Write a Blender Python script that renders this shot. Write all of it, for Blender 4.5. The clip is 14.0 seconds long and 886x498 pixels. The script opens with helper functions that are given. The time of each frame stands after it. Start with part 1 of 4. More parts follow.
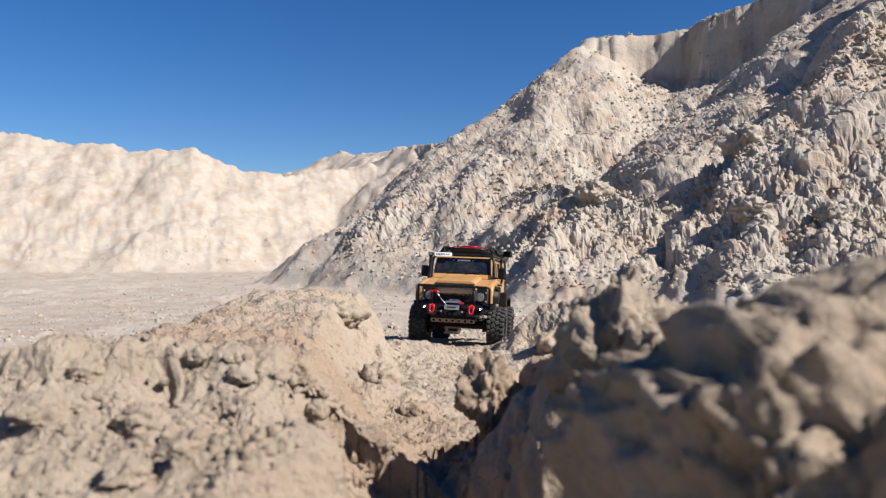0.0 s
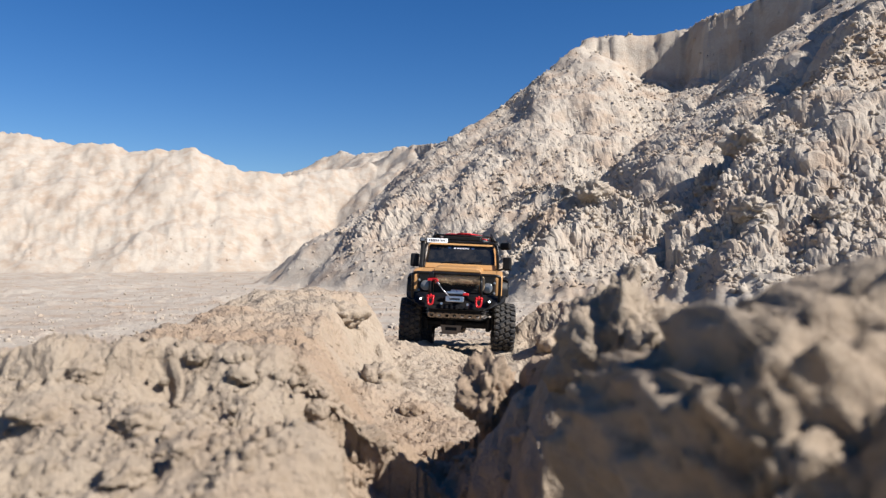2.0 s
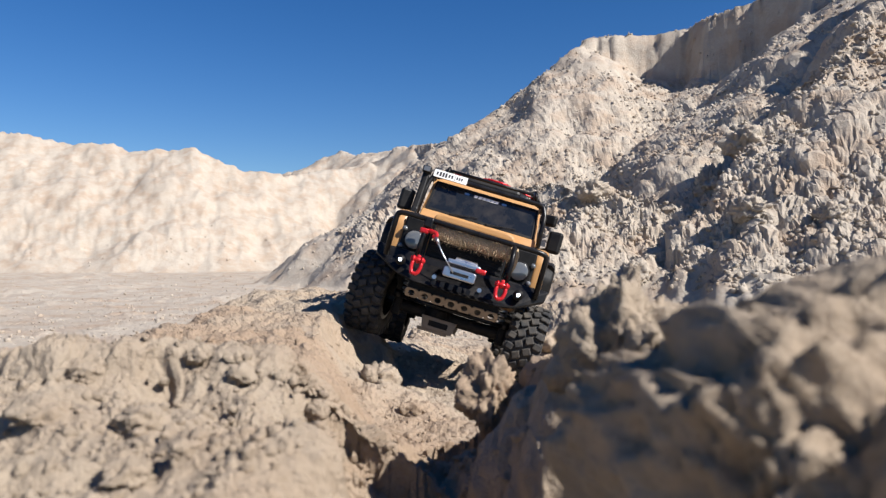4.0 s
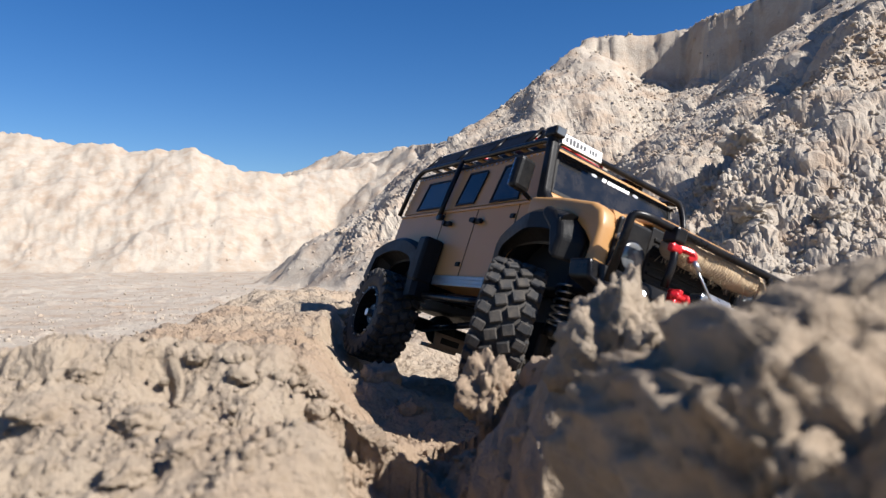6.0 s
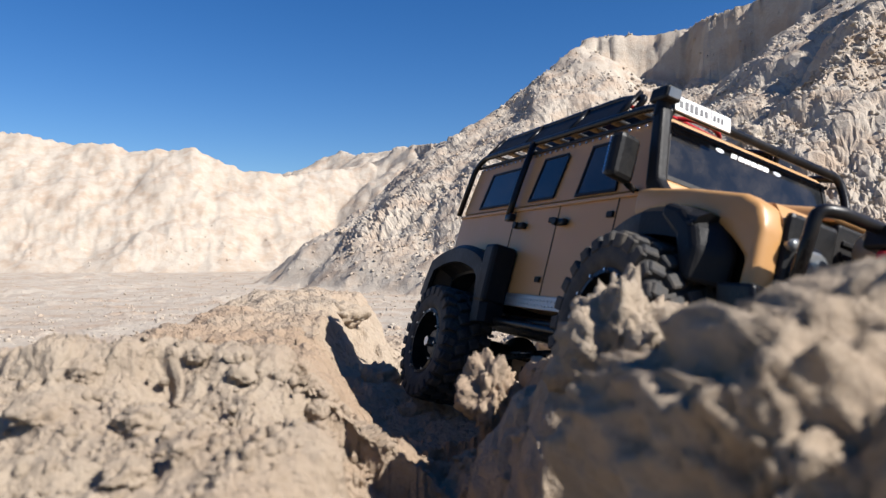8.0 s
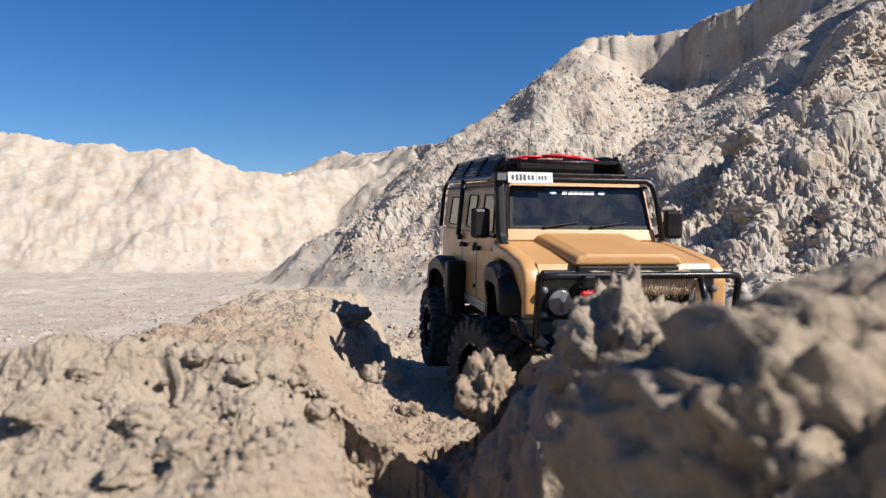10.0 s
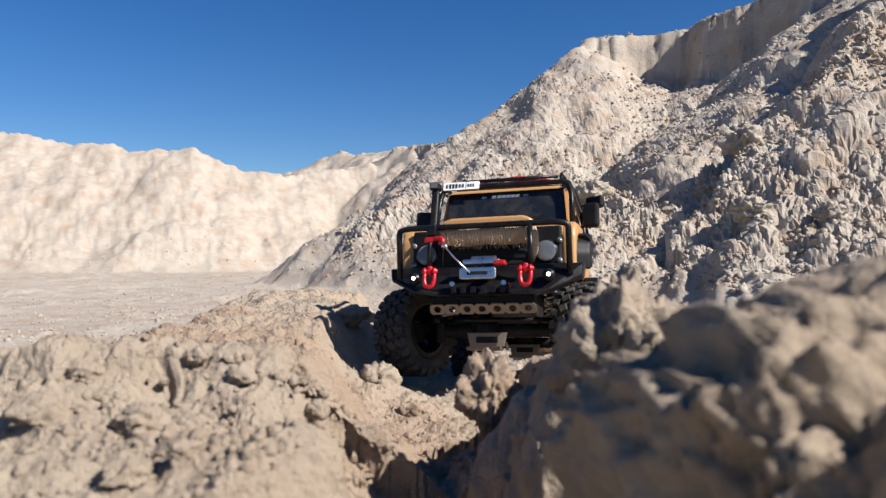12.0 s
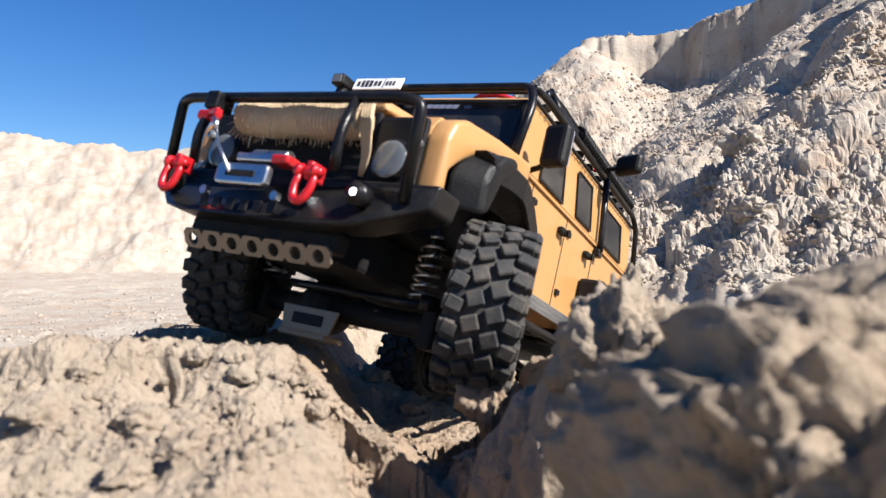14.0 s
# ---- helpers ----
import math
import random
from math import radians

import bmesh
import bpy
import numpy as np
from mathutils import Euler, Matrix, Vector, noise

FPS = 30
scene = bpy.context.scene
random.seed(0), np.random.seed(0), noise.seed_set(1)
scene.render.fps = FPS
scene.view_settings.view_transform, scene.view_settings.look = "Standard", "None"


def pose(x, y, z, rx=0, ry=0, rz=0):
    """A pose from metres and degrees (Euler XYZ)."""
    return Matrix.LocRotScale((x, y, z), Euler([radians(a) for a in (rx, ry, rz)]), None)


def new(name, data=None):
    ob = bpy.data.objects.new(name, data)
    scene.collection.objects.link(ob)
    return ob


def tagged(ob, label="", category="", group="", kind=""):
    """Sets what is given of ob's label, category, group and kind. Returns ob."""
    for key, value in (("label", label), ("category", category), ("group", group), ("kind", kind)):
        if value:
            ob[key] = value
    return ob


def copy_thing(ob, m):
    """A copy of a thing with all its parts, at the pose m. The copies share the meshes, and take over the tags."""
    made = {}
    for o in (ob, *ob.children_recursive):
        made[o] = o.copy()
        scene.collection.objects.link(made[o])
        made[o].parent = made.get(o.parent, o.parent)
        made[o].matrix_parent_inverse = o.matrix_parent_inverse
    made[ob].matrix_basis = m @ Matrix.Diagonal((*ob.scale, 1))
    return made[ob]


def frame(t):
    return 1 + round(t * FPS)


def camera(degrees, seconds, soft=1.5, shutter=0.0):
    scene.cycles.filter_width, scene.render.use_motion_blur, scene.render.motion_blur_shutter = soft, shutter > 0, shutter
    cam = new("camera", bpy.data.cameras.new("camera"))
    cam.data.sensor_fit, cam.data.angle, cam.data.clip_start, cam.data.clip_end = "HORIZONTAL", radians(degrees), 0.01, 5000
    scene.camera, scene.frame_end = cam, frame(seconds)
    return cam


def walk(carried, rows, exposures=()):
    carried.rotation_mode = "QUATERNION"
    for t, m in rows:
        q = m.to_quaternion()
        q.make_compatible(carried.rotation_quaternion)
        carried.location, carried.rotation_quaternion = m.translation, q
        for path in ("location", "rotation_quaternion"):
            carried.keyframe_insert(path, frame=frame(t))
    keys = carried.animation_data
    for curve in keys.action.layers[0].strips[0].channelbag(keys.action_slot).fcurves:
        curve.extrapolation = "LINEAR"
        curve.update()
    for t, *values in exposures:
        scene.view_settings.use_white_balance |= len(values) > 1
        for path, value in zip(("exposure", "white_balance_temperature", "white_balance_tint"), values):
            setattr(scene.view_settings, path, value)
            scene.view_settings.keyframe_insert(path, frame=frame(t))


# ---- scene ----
cam = camera(64.6, 14.0, soft=1.3)
cam.data.dof.use_dof = True
cam.data.dof.focus_distance = 1.8
cam.data.dof.aperture_fstop = 17.0
EYE = (0.0, 0.0, 0.4)
STAND = pose(*EYE, 90.65, 0, 0)
walk(cam, [(0, STAND), (14.0, STAND)], [(0, 0.78), (3.2, 0.78), (5.5, 0.86), (8.2, 0.9), (10.5, 0.8), (12.5, 0.8), (13.2, 0.84), (13.5, 0.92), (14.0, 1.16)])

# ---- sky, sun, exposure ----
SUN_DIR = Vector((0.66, -0.40, 0.64)).normalized()
world = bpy.data.worlds.new("sky")
world.use_nodes = True
scene.world = world
wt = world.node_tree
sky = wt.nodes.new("ShaderNodeTexSky")
sky.sky_type = 'NISHITA'
sky.sun_disc = False
sky.sun_elevation = math.asin(SUN_DIR.z)
sky.sun_rotation = math.atan2(SUN_DIR.x, SUN_DIR.y)
sky.air_density, sky.dust_density, sky.ozone_density = 1.0, 0.0, 5.0
bg = wt.nodes["Background"]
bg.inputs["Strength"].default_value = 0.058
hue = wt.nodes.new("ShaderNodeHueSaturation")
hue.inputs["Saturation"].default_value = 1.28
hue.inputs["Hue"].default_value = 0.510
wt.links.new(sky.outputs[0], hue.inputs["Color"])
wt.links.new(hue.outputs[0], bg.inputs["Color"])
sun_data = bpy.data.lights.new("sun", 'SUN')
sun_data.energy, sun_data.angle, sun_data.color = 5.0, radians(0.53), (1.0, 0.965, 0.92)
sun = new("sun", sun_data)
sun.rotation_euler = SUN_DIR.to_track_quat("Z", "Y").to_euler()


# ---- noise ----
def lattice(ix, iy, seed):
    n = (ix.astype(np.int64) * 374761393 + iy.astype(np.int64) * 668265263 + seed * 1442695041) & 0xFFFFFFFF
    n = ((n ^ (n >> 13)) * 1274126177) & 0xFFFFFFFF
    n = ((n ^ (n >> 16)) * 2246822519) & 0xFFFFFFFF
    return ((n ^ (n >> 15)) & 0xFFFFFF) / float(0x1000000)


def perlin(x, y, seed):
    """Gradient noise, about -1 to 1."""
    ix, iy = np.floor(x), np.floor(y)
    fx, fy = x - ix, y - iy
    ux, uy = fx * fx * fx * (fx * (fx * 6 - 15) + 10), fy * fy * fy * (fy * (fy * 6 - 15) + 10)

    def corner(a, b):
        ang = lattice(ix + a, iy + b, seed) * (2 * math.pi)
        return np.cos(ang) * (fx - a) + np.sin(ang) * (fy - b)
    top = corner(0, 0) * (1 - ux) + corner(1, 0) * ux
    low = corner(0, 1) * (1 - ux) + corner(1, 1) * ux
    return (top * (1 - uy) + low * uy) * 1.5


def fbm(x, y, seed, octaves=4, gain=0.5):
    out, amp = 0.0, 1.0
    for k in range(octaves):
        out = out + amp * perlin(x * 2.03 ** k, y * 2.03 ** k, seed + 17 * k)
        amp *= gain
    return out


def step(a, b, v):
    u = np.clip((v - a) / (b - a), 0, 1)
    return u * u * (3 - 2 * u)


def smax(a, b, k):
    h = np.clip(0.5 + 0.5 * (a - b) / k, 0, 1)
    return b + (a - b) * h + k * h * (1 - h)


# ---- the lie of the land ----
def heap(x, y, pts, front, back, flat=0.0):
    """A ridge along pts (x, y, z) that falls at the slopes front (on the right of its line) and back."""
    best = np.full_like(x, -50.0)
    for (x0, y0, z0), (x1, y1, z1) in zip(pts, pts[1:]):
        dx, dy = x1 - x0, y1 - y0
        ll = dx * dx + dy * dy
        t = np.clip(((x - x0) * dx + (y - y0) * dy) / ll, 0, 1)
        px, py = x - x0 - t * dx, y - y0 - t * dy
        d = np.maximum(np.hypot(px, py) - flat, 0)
        side = dx * py - dy * px
        best = np.maximum(best, z0 + t * (z1 - z0) - d * np.where(side > 0, back, front))
    return best


DUNE = [(-30, 24, 5.0), (-20, 22.5, 4.6), (-13.9, 22, 4.30), (-12.6, 22, 4.15), (-10.5, 22, 3.98), (-9.8, 22, 3.74), (-7.8, 22, 3.76), (-6.5, 22, 3.17), (-5.5, 22.3, 3.05), (-4.3, 23.5, 3.2), (-2.6, 24.4, 3.7)]
FAR_PEAKS = [(-9, 31, 3.6), (-6.5, 30.5, 4.15), (-5.0, 30, 4.75), (-4.4, 30, 5.0), (-3.5, 29, 4.6), (-2.5, 28, 4.75), (-1.0, 27, 4.5)]
HILL = [(-3.4, 27.5, 3.9), (-1.9, 25.2, 4.2), (-0.85, 23.9, 4.2), (1.02, 20.8, 4.2), (1.9, 17.5, 4.05), (2.72, 14.7, 3.95), (2.56, 12.2, 4.2), (4.1, 11.6, 4.2), (4.05, 10.7, 4.12), (4.8, 10.1, 4.3), (5.7, 9.3, 4.85), (7.5, 7.6, 4.9), (16.0, 3.0, 5.0)]
MOUND = [(0.6, 10.0, 1.2), (1.2, 8.2, 1.36), (1.45, 6.6, 1.08), (2.35, 6.2, 0.82), (3.2, 5.6, 0.55), (4.6, 5.0, 0.5)]
TRACK_Y = [0.0, 0.2, 0.4, 0.6, 0.8, 1.0, 1.2, 1.4, 1.6, 1.8, 2.0, 2.2, 2.4, 3.0, 4.0, 6.0]
TRACK_Z = [0.27, 0.265, 0.25, 0.235, 0.228, 0.213, 0.20, 0.188, 0.176, 0.162, 0.148, 0.133, 0.118, 0.06, 0.01, 0.0]
LEFT_BANK = [(-0.185, 0.45, 0.325), (-0.18, 0.6, 0.328), (-0.225, 0.8, 0.315), (-0.25, 1.05, 0.318), (-0.27, 1.36, 0.335), (-0.30, 1.5, 0.27)]
NEAR_CREST = [(-0.9, 0.25, 0.325), (-0.5, 0.30, 0.333), (-0.17, 0.335, 0.356), (-0.095, 0.35, 0.350), (-0.06, 0.41, 0.305), (-0.055, 0.48, 0.26)]
RIGHT_BANK = [(0.032, 0.60, 0.245), (0.036, 0.50, 0.298), (0.044, 0.42, 0.338), (0.070, 0.36, 0.354), (0.100, 0.29, 0.365), (0.135, 0.22, 0.360), (0.3, 0.10, 0.36)]
SPUR = [(2.95, 6.35, 1.38), (3.2, 6.45, 1.80), (3.9, 6.9, 2.5), (4.69, 7.5, 3.25), (5.6, 8.2, 4.1)]
SIDE_RIDGE = [(0.27, 2.05, 0.22), (0.28, 1.8, 0.29), (0.42, 1.65, 0.30), (0.7, 1.6, 0.25)]


def hill_height(x, y):
    """The high bench: flat on top, a broken scarp along its edge, and scree below."""
    best = np.full_like(x, -50.0)
    inside = np.zeros(x.shape, bool)
    walls = [0.1, 0.1, 0.9, 0.3, 0.15, 0.1, 0.8, 0.95, 1.1, 0.9, 0.8, 0.5]
    near = np.full_like(x, 1e9)
    edge = np.zeros_like(x)
    for ((x0, y0, z0), (x1, y1, z1), w) in zip(HILL, HILL[1:], walls):
        dx, dy = x1 - x0, y1 - y0
        ll = dx * dx + dy * dy
        t = np.clip(((x - x0) * dx + (y - y0) * dy) / ll, 0, 1)
        px, py = x - x0 - t * dx, y - y0 - t * dy
        d = np.hypot(px, py)
        left = dx * py - dy * px > 0
        closer = d < near - 1e-9
        inside = np.where(closer, left, inside)
        z = z0 + t * (z1 - z0)
        edge = np.where(closer, z, edge)
        near = np.minimum(near, d)
        fall = np.minimum(d * 6.0, w) + np.maximum(d - w / 6.0, 0) * 0.74
        best = np.maximum(best, z - fall)
    return np.where(inside, edge + np.minimum(0.04 * near, 0.5), best)


def land(x, y):
    r = np.hypot(x, y)
    wob = 0.2 * step(3, 9, r)
    wx, wy = x + wob * fbm(x * 0.7, y * 0.7, 5), y + wob * fbm(x * 0.7, y * 0.7, 6)
    z = (0.05 * fbm(x * 0.5, y * 0.5, 9) + 0.03 * fbm(x * 2.1, y * 2.1, 10)) * step(2.5, 6, r)
    far = np.maximum(heap(wx, wy, DUNE, 0.72, 0.6), heap(wx, wy, FAR_PEAKS, 0.62, 0.5))
    far = np.maximum(far, hill_height(wx, wy))
    mx, my = x + 0.18 * fbm(x * 1.6, y * 1.6, 15), y + 0.18 * fbm(x * 1.6, y * 1.6, 16)
    far = smax(far, heap(mx, my, MOUND, 0.80, 0.75), 0.06)
    far = smax(far, heap(mx, my, SPUR, 0.85, 1.3), 0.08)
    z = smax(z, far, 0.12)
    # the near rubble tongue with its rut
    nx = x + 0.03 * fbm(x * 7, y * 7, 21) * step(0.15, 0.4, r)
    ny = y + 0.03 * fbm(x * 7, y * 7, 22) * step(0.15, 0.4, r)
    track = np.interp(ny, TRACK_Y, TRACK_Z) - 0.2 * np.clip(nx - 0.03, -0.15, 0.15) * (step(0.3, 0.5, ny) * (1 - step(0.8, 1.0, ny)) + step(1.2, 1.4, ny) * (1 - step(1.7, 2.0, ny)))
    track = track * (1 - step(0.5, 2.0, np.abs(nx))) - 0.02 * step(0.4, 1.2, np.abs(nx))
    near = track * (1 - step(-0.5, -3.0, ny))
    near = smax(near, heap(nx, ny, LEFT_BANK, 1.3, 0.5, 0.075), 0.02)
    shelf = (0.322 + 0.10 * (ny - 0.2)) * (1 - step(-0.06, 0.03, nx)) * (1 - step(0.30, 0.42, ny)) * (1 - step(0.5, 1.2, -nx)) * step(-0.3, 0.12, ny)
    near = smax(near, shelf, 0.02)
    near = smax(near, heap(nx, ny, NEAR_CREST, 1.1, 0.7, 0.006), 0.012)
    near = smax(near, heap(nx, ny, RIGHT_BANK, 2.1, 0.7, 0.004), 0.010)
    near = smax(near, heap(nx, ny, SIDE_RIDGE, 0.8, 0.9), 0.03)
    return smax(z, near, 0.02)


def chunks(x, y, seed, fill=0.7):
    """Broken, flat-topped clods with steep sides."""
    ix, iy = np.floor(x), np.floor(y)
    best = np.zeros_like(x)
    for a in (-1, 0, 1):
        for b in (-1, 0, 1):
            cx, cy = ix + a, iy + b
            k = lattice(cx, cy, seed)
            size = (k * 97.31) % 1.0
            r = 0.18 + 0.5 * size
            dx = x - (cx + (k * 811.7) % 1.0)
            dy = y - (cy + (k * 3571.3) % 1.0)
            ang = (k * 9973.1) % 1.0 * 6.28
            ca, sa = np.cos(ang), np.sin(ang)
            u, v = dx * ca + dy * sa, (dy * ca - dx * sa) * (1.0 + 0.7 * size)
            au, av = np.abs(u), np.abs(v)
            d = np.maximum(np.maximum(au, av), 0.72 * (au + av)) / r
            h = np.clip(3.0 * (1 - d), 0, 1) * (0.8 + 0.4 * u / r + 0.2 * v / r)
            best = np.maximum(best, np.where(k < fill, r * h, 0))
    return best * 0.6


def relief(x, y, z):
    """Clods and crumbs, in metres of height."""
    r = np.hypot(x, y)
    out = np.zeros_like(x)
    m = r < 3.2
    a, b = x[m], y[m]
    wx, wy = a + 0.012 * fbm(a * 22, b * 22, 35, 3), b + 0.012 * fbm(a * 22, b * 22, 36, 3)
    v = 0.011 * fbm(a * 9, b * 9, 31, 6, 0.58) + 0.009 * chunks(wx * 12, wy * 12, 32, 0.3) + 0.0065 * chunks(wx * 28, wy * 28, 33, 0.35)
    loose = 0.25 + 0.75 * step(-0.15, 0.45, fbm(a * 5, b * 5, 39, 3))
    crack = 1 - np.abs(fbm(wx * 16, wy * 16, 38, 5, 0.6))
    v = v + loose * (0.0026 * chunks(wx * 62, wy * 62, 34, 0.3) + 0.0022 * chunks(wx * 130, wy * 130, 37, 0.35)) + 0.006 * crack - 0.006
    out[m] = v * (1 - step(1.8, 3.2, r[m]))
    m = (r > 1.8) & (r < 60)
    a, b, rm = x[m], y[m], r[m]
    high = step(0.15, 0.6, z[m])
    away = step(1.8, 3.2, rm)
    wx, wy = a + 0.09 * fbm(a * 3.1, b * 3.1, 47, 3), b + 0.09 * fbm(a * 3.1, b * 3.1, 48, 3)
    rough = step(-0.2, 0.4, fbm(a * 0.45 + 3, b * 0.45, 42, 2) + 0.6 * step(-1.0, 4.5, a + 0.25 * (12 - b)) - 0.15)
    # scarps and faces stay plainer than the scree below them
    body = hill_height(a, b)
    scarp = step(3.0, 3.7, body) * step(2.0, 3.2, a)
    patch = step(-0.1, 0.35, fbm(a * 0.9, b * 0.9, 49, 3))
    # the clod-strewn fans lie lower and nearer than the plain pale face
    fan = np.maximum(1 - step(1.5, 2.3, body), step(2.4, 3.6, a) * (1 - step(9.0, 10.5, b)))
    rough = rough * (0.22 + 0.78 * fan)
    gully = 1 - np.abs(fbm(a * 1.1 + 0.3 * b, b * 0.35, 57, 4, 0.55))
    v = (0.006 + 0.06 * high) * fbm(a * 1.3, b * 1.3, 41, 5) + high * (0.05 * gully - 0.05 + 0.022 * (1 - np.abs(fbm(wx * 4, wy * 4, 50, 5, 0.6))) + 0.008 * chunks(wx * 18, wy * 18, 54, 0.3))
    crumbly = high * (1 - 0.85 * scarp) * (0.10 + 0.90 * rough) * (1 - 0.7 * step(0.8, 1.6, z[m]))
    v = v + crumbly * (0.10 * patch * chunks(wx * 2.2, wy * 2.2, 43, 0.22) + 0.055 * (0.3 + 0.7 * patch) * chunks(wx * 5.5, wy * 5.5, 44, 0.35) + 0.042 * chunks(wx * 12, wy * 12, 45, 0.45) + 0.042 * chunks(wx * 26, wy * 26, 52, 0.5))
    v = v + crumbly * 0.035 * fbm(a * 7, b * 7, 55, 5, 0.68) + high * (1 - scarp) * 0.10 * fbm(a * 0.55, b * 0.55, 56, 3)
    v = v + (1 - high) * (0.05 * patch * chunks(wx * 6, wy * 6, 46, 0.35) + 0.02 * chunks(wx * 17, wy * 17, 53, 0.4))
    out[m] = out[m] + away * v
    return out


# ---- materials ----
def material(name):
    m = bpy.data.materials.new(name)
    m.use_nodes = True
    nt = m.node_tree
    return m, nt, nt.nodes["Principled BSDF"]


def sand_material(name, tint=(1, 1, 1), fine=1.0):
    m, nt, bsdf = material(name)
    N, L = nt.nodes.new, nt.links.new
    geo = N("ShaderNodeNewGeometry")
    def nz(scale, detail=6, rough=0.6):
        n = N("ShaderNodeTexNoise")
        n.inputs["Scale"].default_value, n.inputs["Detail"].default_value, n.inputs["Roughness"].default_value = scale, detail, rough
        L(geo.outputs["Position"], n.inputs["Vector"])
        return n
    big, mid, small = nz(0.35, 5), nz(5.0, 6), nz(60.0 * fine, 6, 0.7)
    ramp = N("ShaderNodeValToRGB")
    e = ramp.color_ramp.elements
    e[0].position, e[0].color = 0.3, (0.315 * tint[0], 0.257 * tint[1], 0.200 * tint[2], 1)
    e[1].position, e[1].color = 0.72, (0.455 * tint[0], 0.408 * tint[1], 0.345 * tint[2], 1)
    mix = N("ShaderNodeMix"); mix.data_type = 'FLOAT'
    mix.inputs[0].default_value = 0.5
    L(big.outputs["Fac"], mix.inputs[2]); L(mid.outputs["Fac"], mix.inputs[3])
    mix2 = N("ShaderNodeMix"); mix2.data_type = 'FLOAT'
    mix2.inputs[0].default_value = 0.35
    L(mix.outputs[0], mix2.inputs[2]); L(small.outputs["Fac"], mix2.inputs[3])
    L(mix2.outputs[0], ramp.inputs["Fac"])
    # damp reddish-brown clay in patches
    stain = N("ShaderNodeValToRGB")
    stain.color_ramp.elements[0].position, stain.color_ramp.elements[1].position = 0.46, 0.64
    stain.color_ramp.elements[1].color = (0.48, 0.48, 0.48, 1)
    L(nz(2.6, 7, 0.62).outputs["Fac"], stain.inputs["Fac"])
    mixc = N("ShaderNodeMix"); mixc.data_type = 'RGBA'
    mixc.inputs[7].default_value = (0.30, 0.20, 0.13, 1)
    L(stain.outputs["Color"], mixc.inputs[0])
    L(ramp.outputs["Color"], mixc.inputs[6])
    # the rubble tongue is browner clay than the quarry sand beyond it
    dist = N("ShaderNodeVectorMath")
    dist.operation = 'LENGTH'
    L(geo.outputs["Position"], dist.inputs[0])
    tongue = N("ShaderNodeMapRange")
    tongue.inputs[1].default_value, tongue.inputs[2].default_value, tongue.inputs[3].default_value, tongue.inputs[4].default_value = 1.6, 4.0, 1.0, 0.0
    L(dist.outputs["Value"], tongue.inputs[0])
    brown = N("ShaderNodeMix"); brown.data_type = 'RGBA'; brown.blend_type = 'MULTIPLY'
    brown.inputs[7].default_value = (0.97, 0.915, 0.845, 1)
    L(tongue.outputs[0], brown.inputs[0])
    L(mixc.outputs[2], brown.inputs[6])
    L(brown.outputs[2], bsdf.inputs["Base Color"])
    bsdf.inputs["Roughness"].default_value = 0.95
    bsdf.inputs["Specular IOR Level"].default_value = 0.15
    b1 = N("ShaderNodeBump"); b1.inputs["Strength"].default_value = 0.5; b1.inputs["Distance"].default_value = 0.004
    L(nz(140 * fine, 8, 0.7).outputs["Fac"], b1.inputs["Height"])
    b2 = N("ShaderNodeBump"); b2.inputs["Strength"].default_value = 0.6; b2.inputs["Distance"].default_value = 0.03
    L(nz(14 * fine, 8, 0.65).outputs["Fac"], b2.inputs["Height"])
    b3 = N("ShaderNodeBump"); b3.inputs["Strength"].default_value = 0.7; b3.inputs["Distance"].default_value = 0.010
    L(nz(45 * fine, 8, 0.7).outputs["Fac"], b3.inputs["Height"])
    L(b1.outputs["Normal"], b3.inputs["Normal"])
    L(b3.outputs["Normal"], b2.inputs["Normal"])
    L(b2.outputs["Normal"], bsdf.inputs["Normal"])
    return m


SAND = sand_material("dry_pale_sand")


def part(name, bm, mat, parent, label="", smooth=False):
    me = bpy.data.meshes.new(name)
    for f in bm.faces:
        f.smooth = smooth
    bm.to_mesh(me)
    bm.free()
    me.materials.append(mat)
    ob = new(name, me)
    ob.parent = parent
    return tagged(ob, label) if label else ob


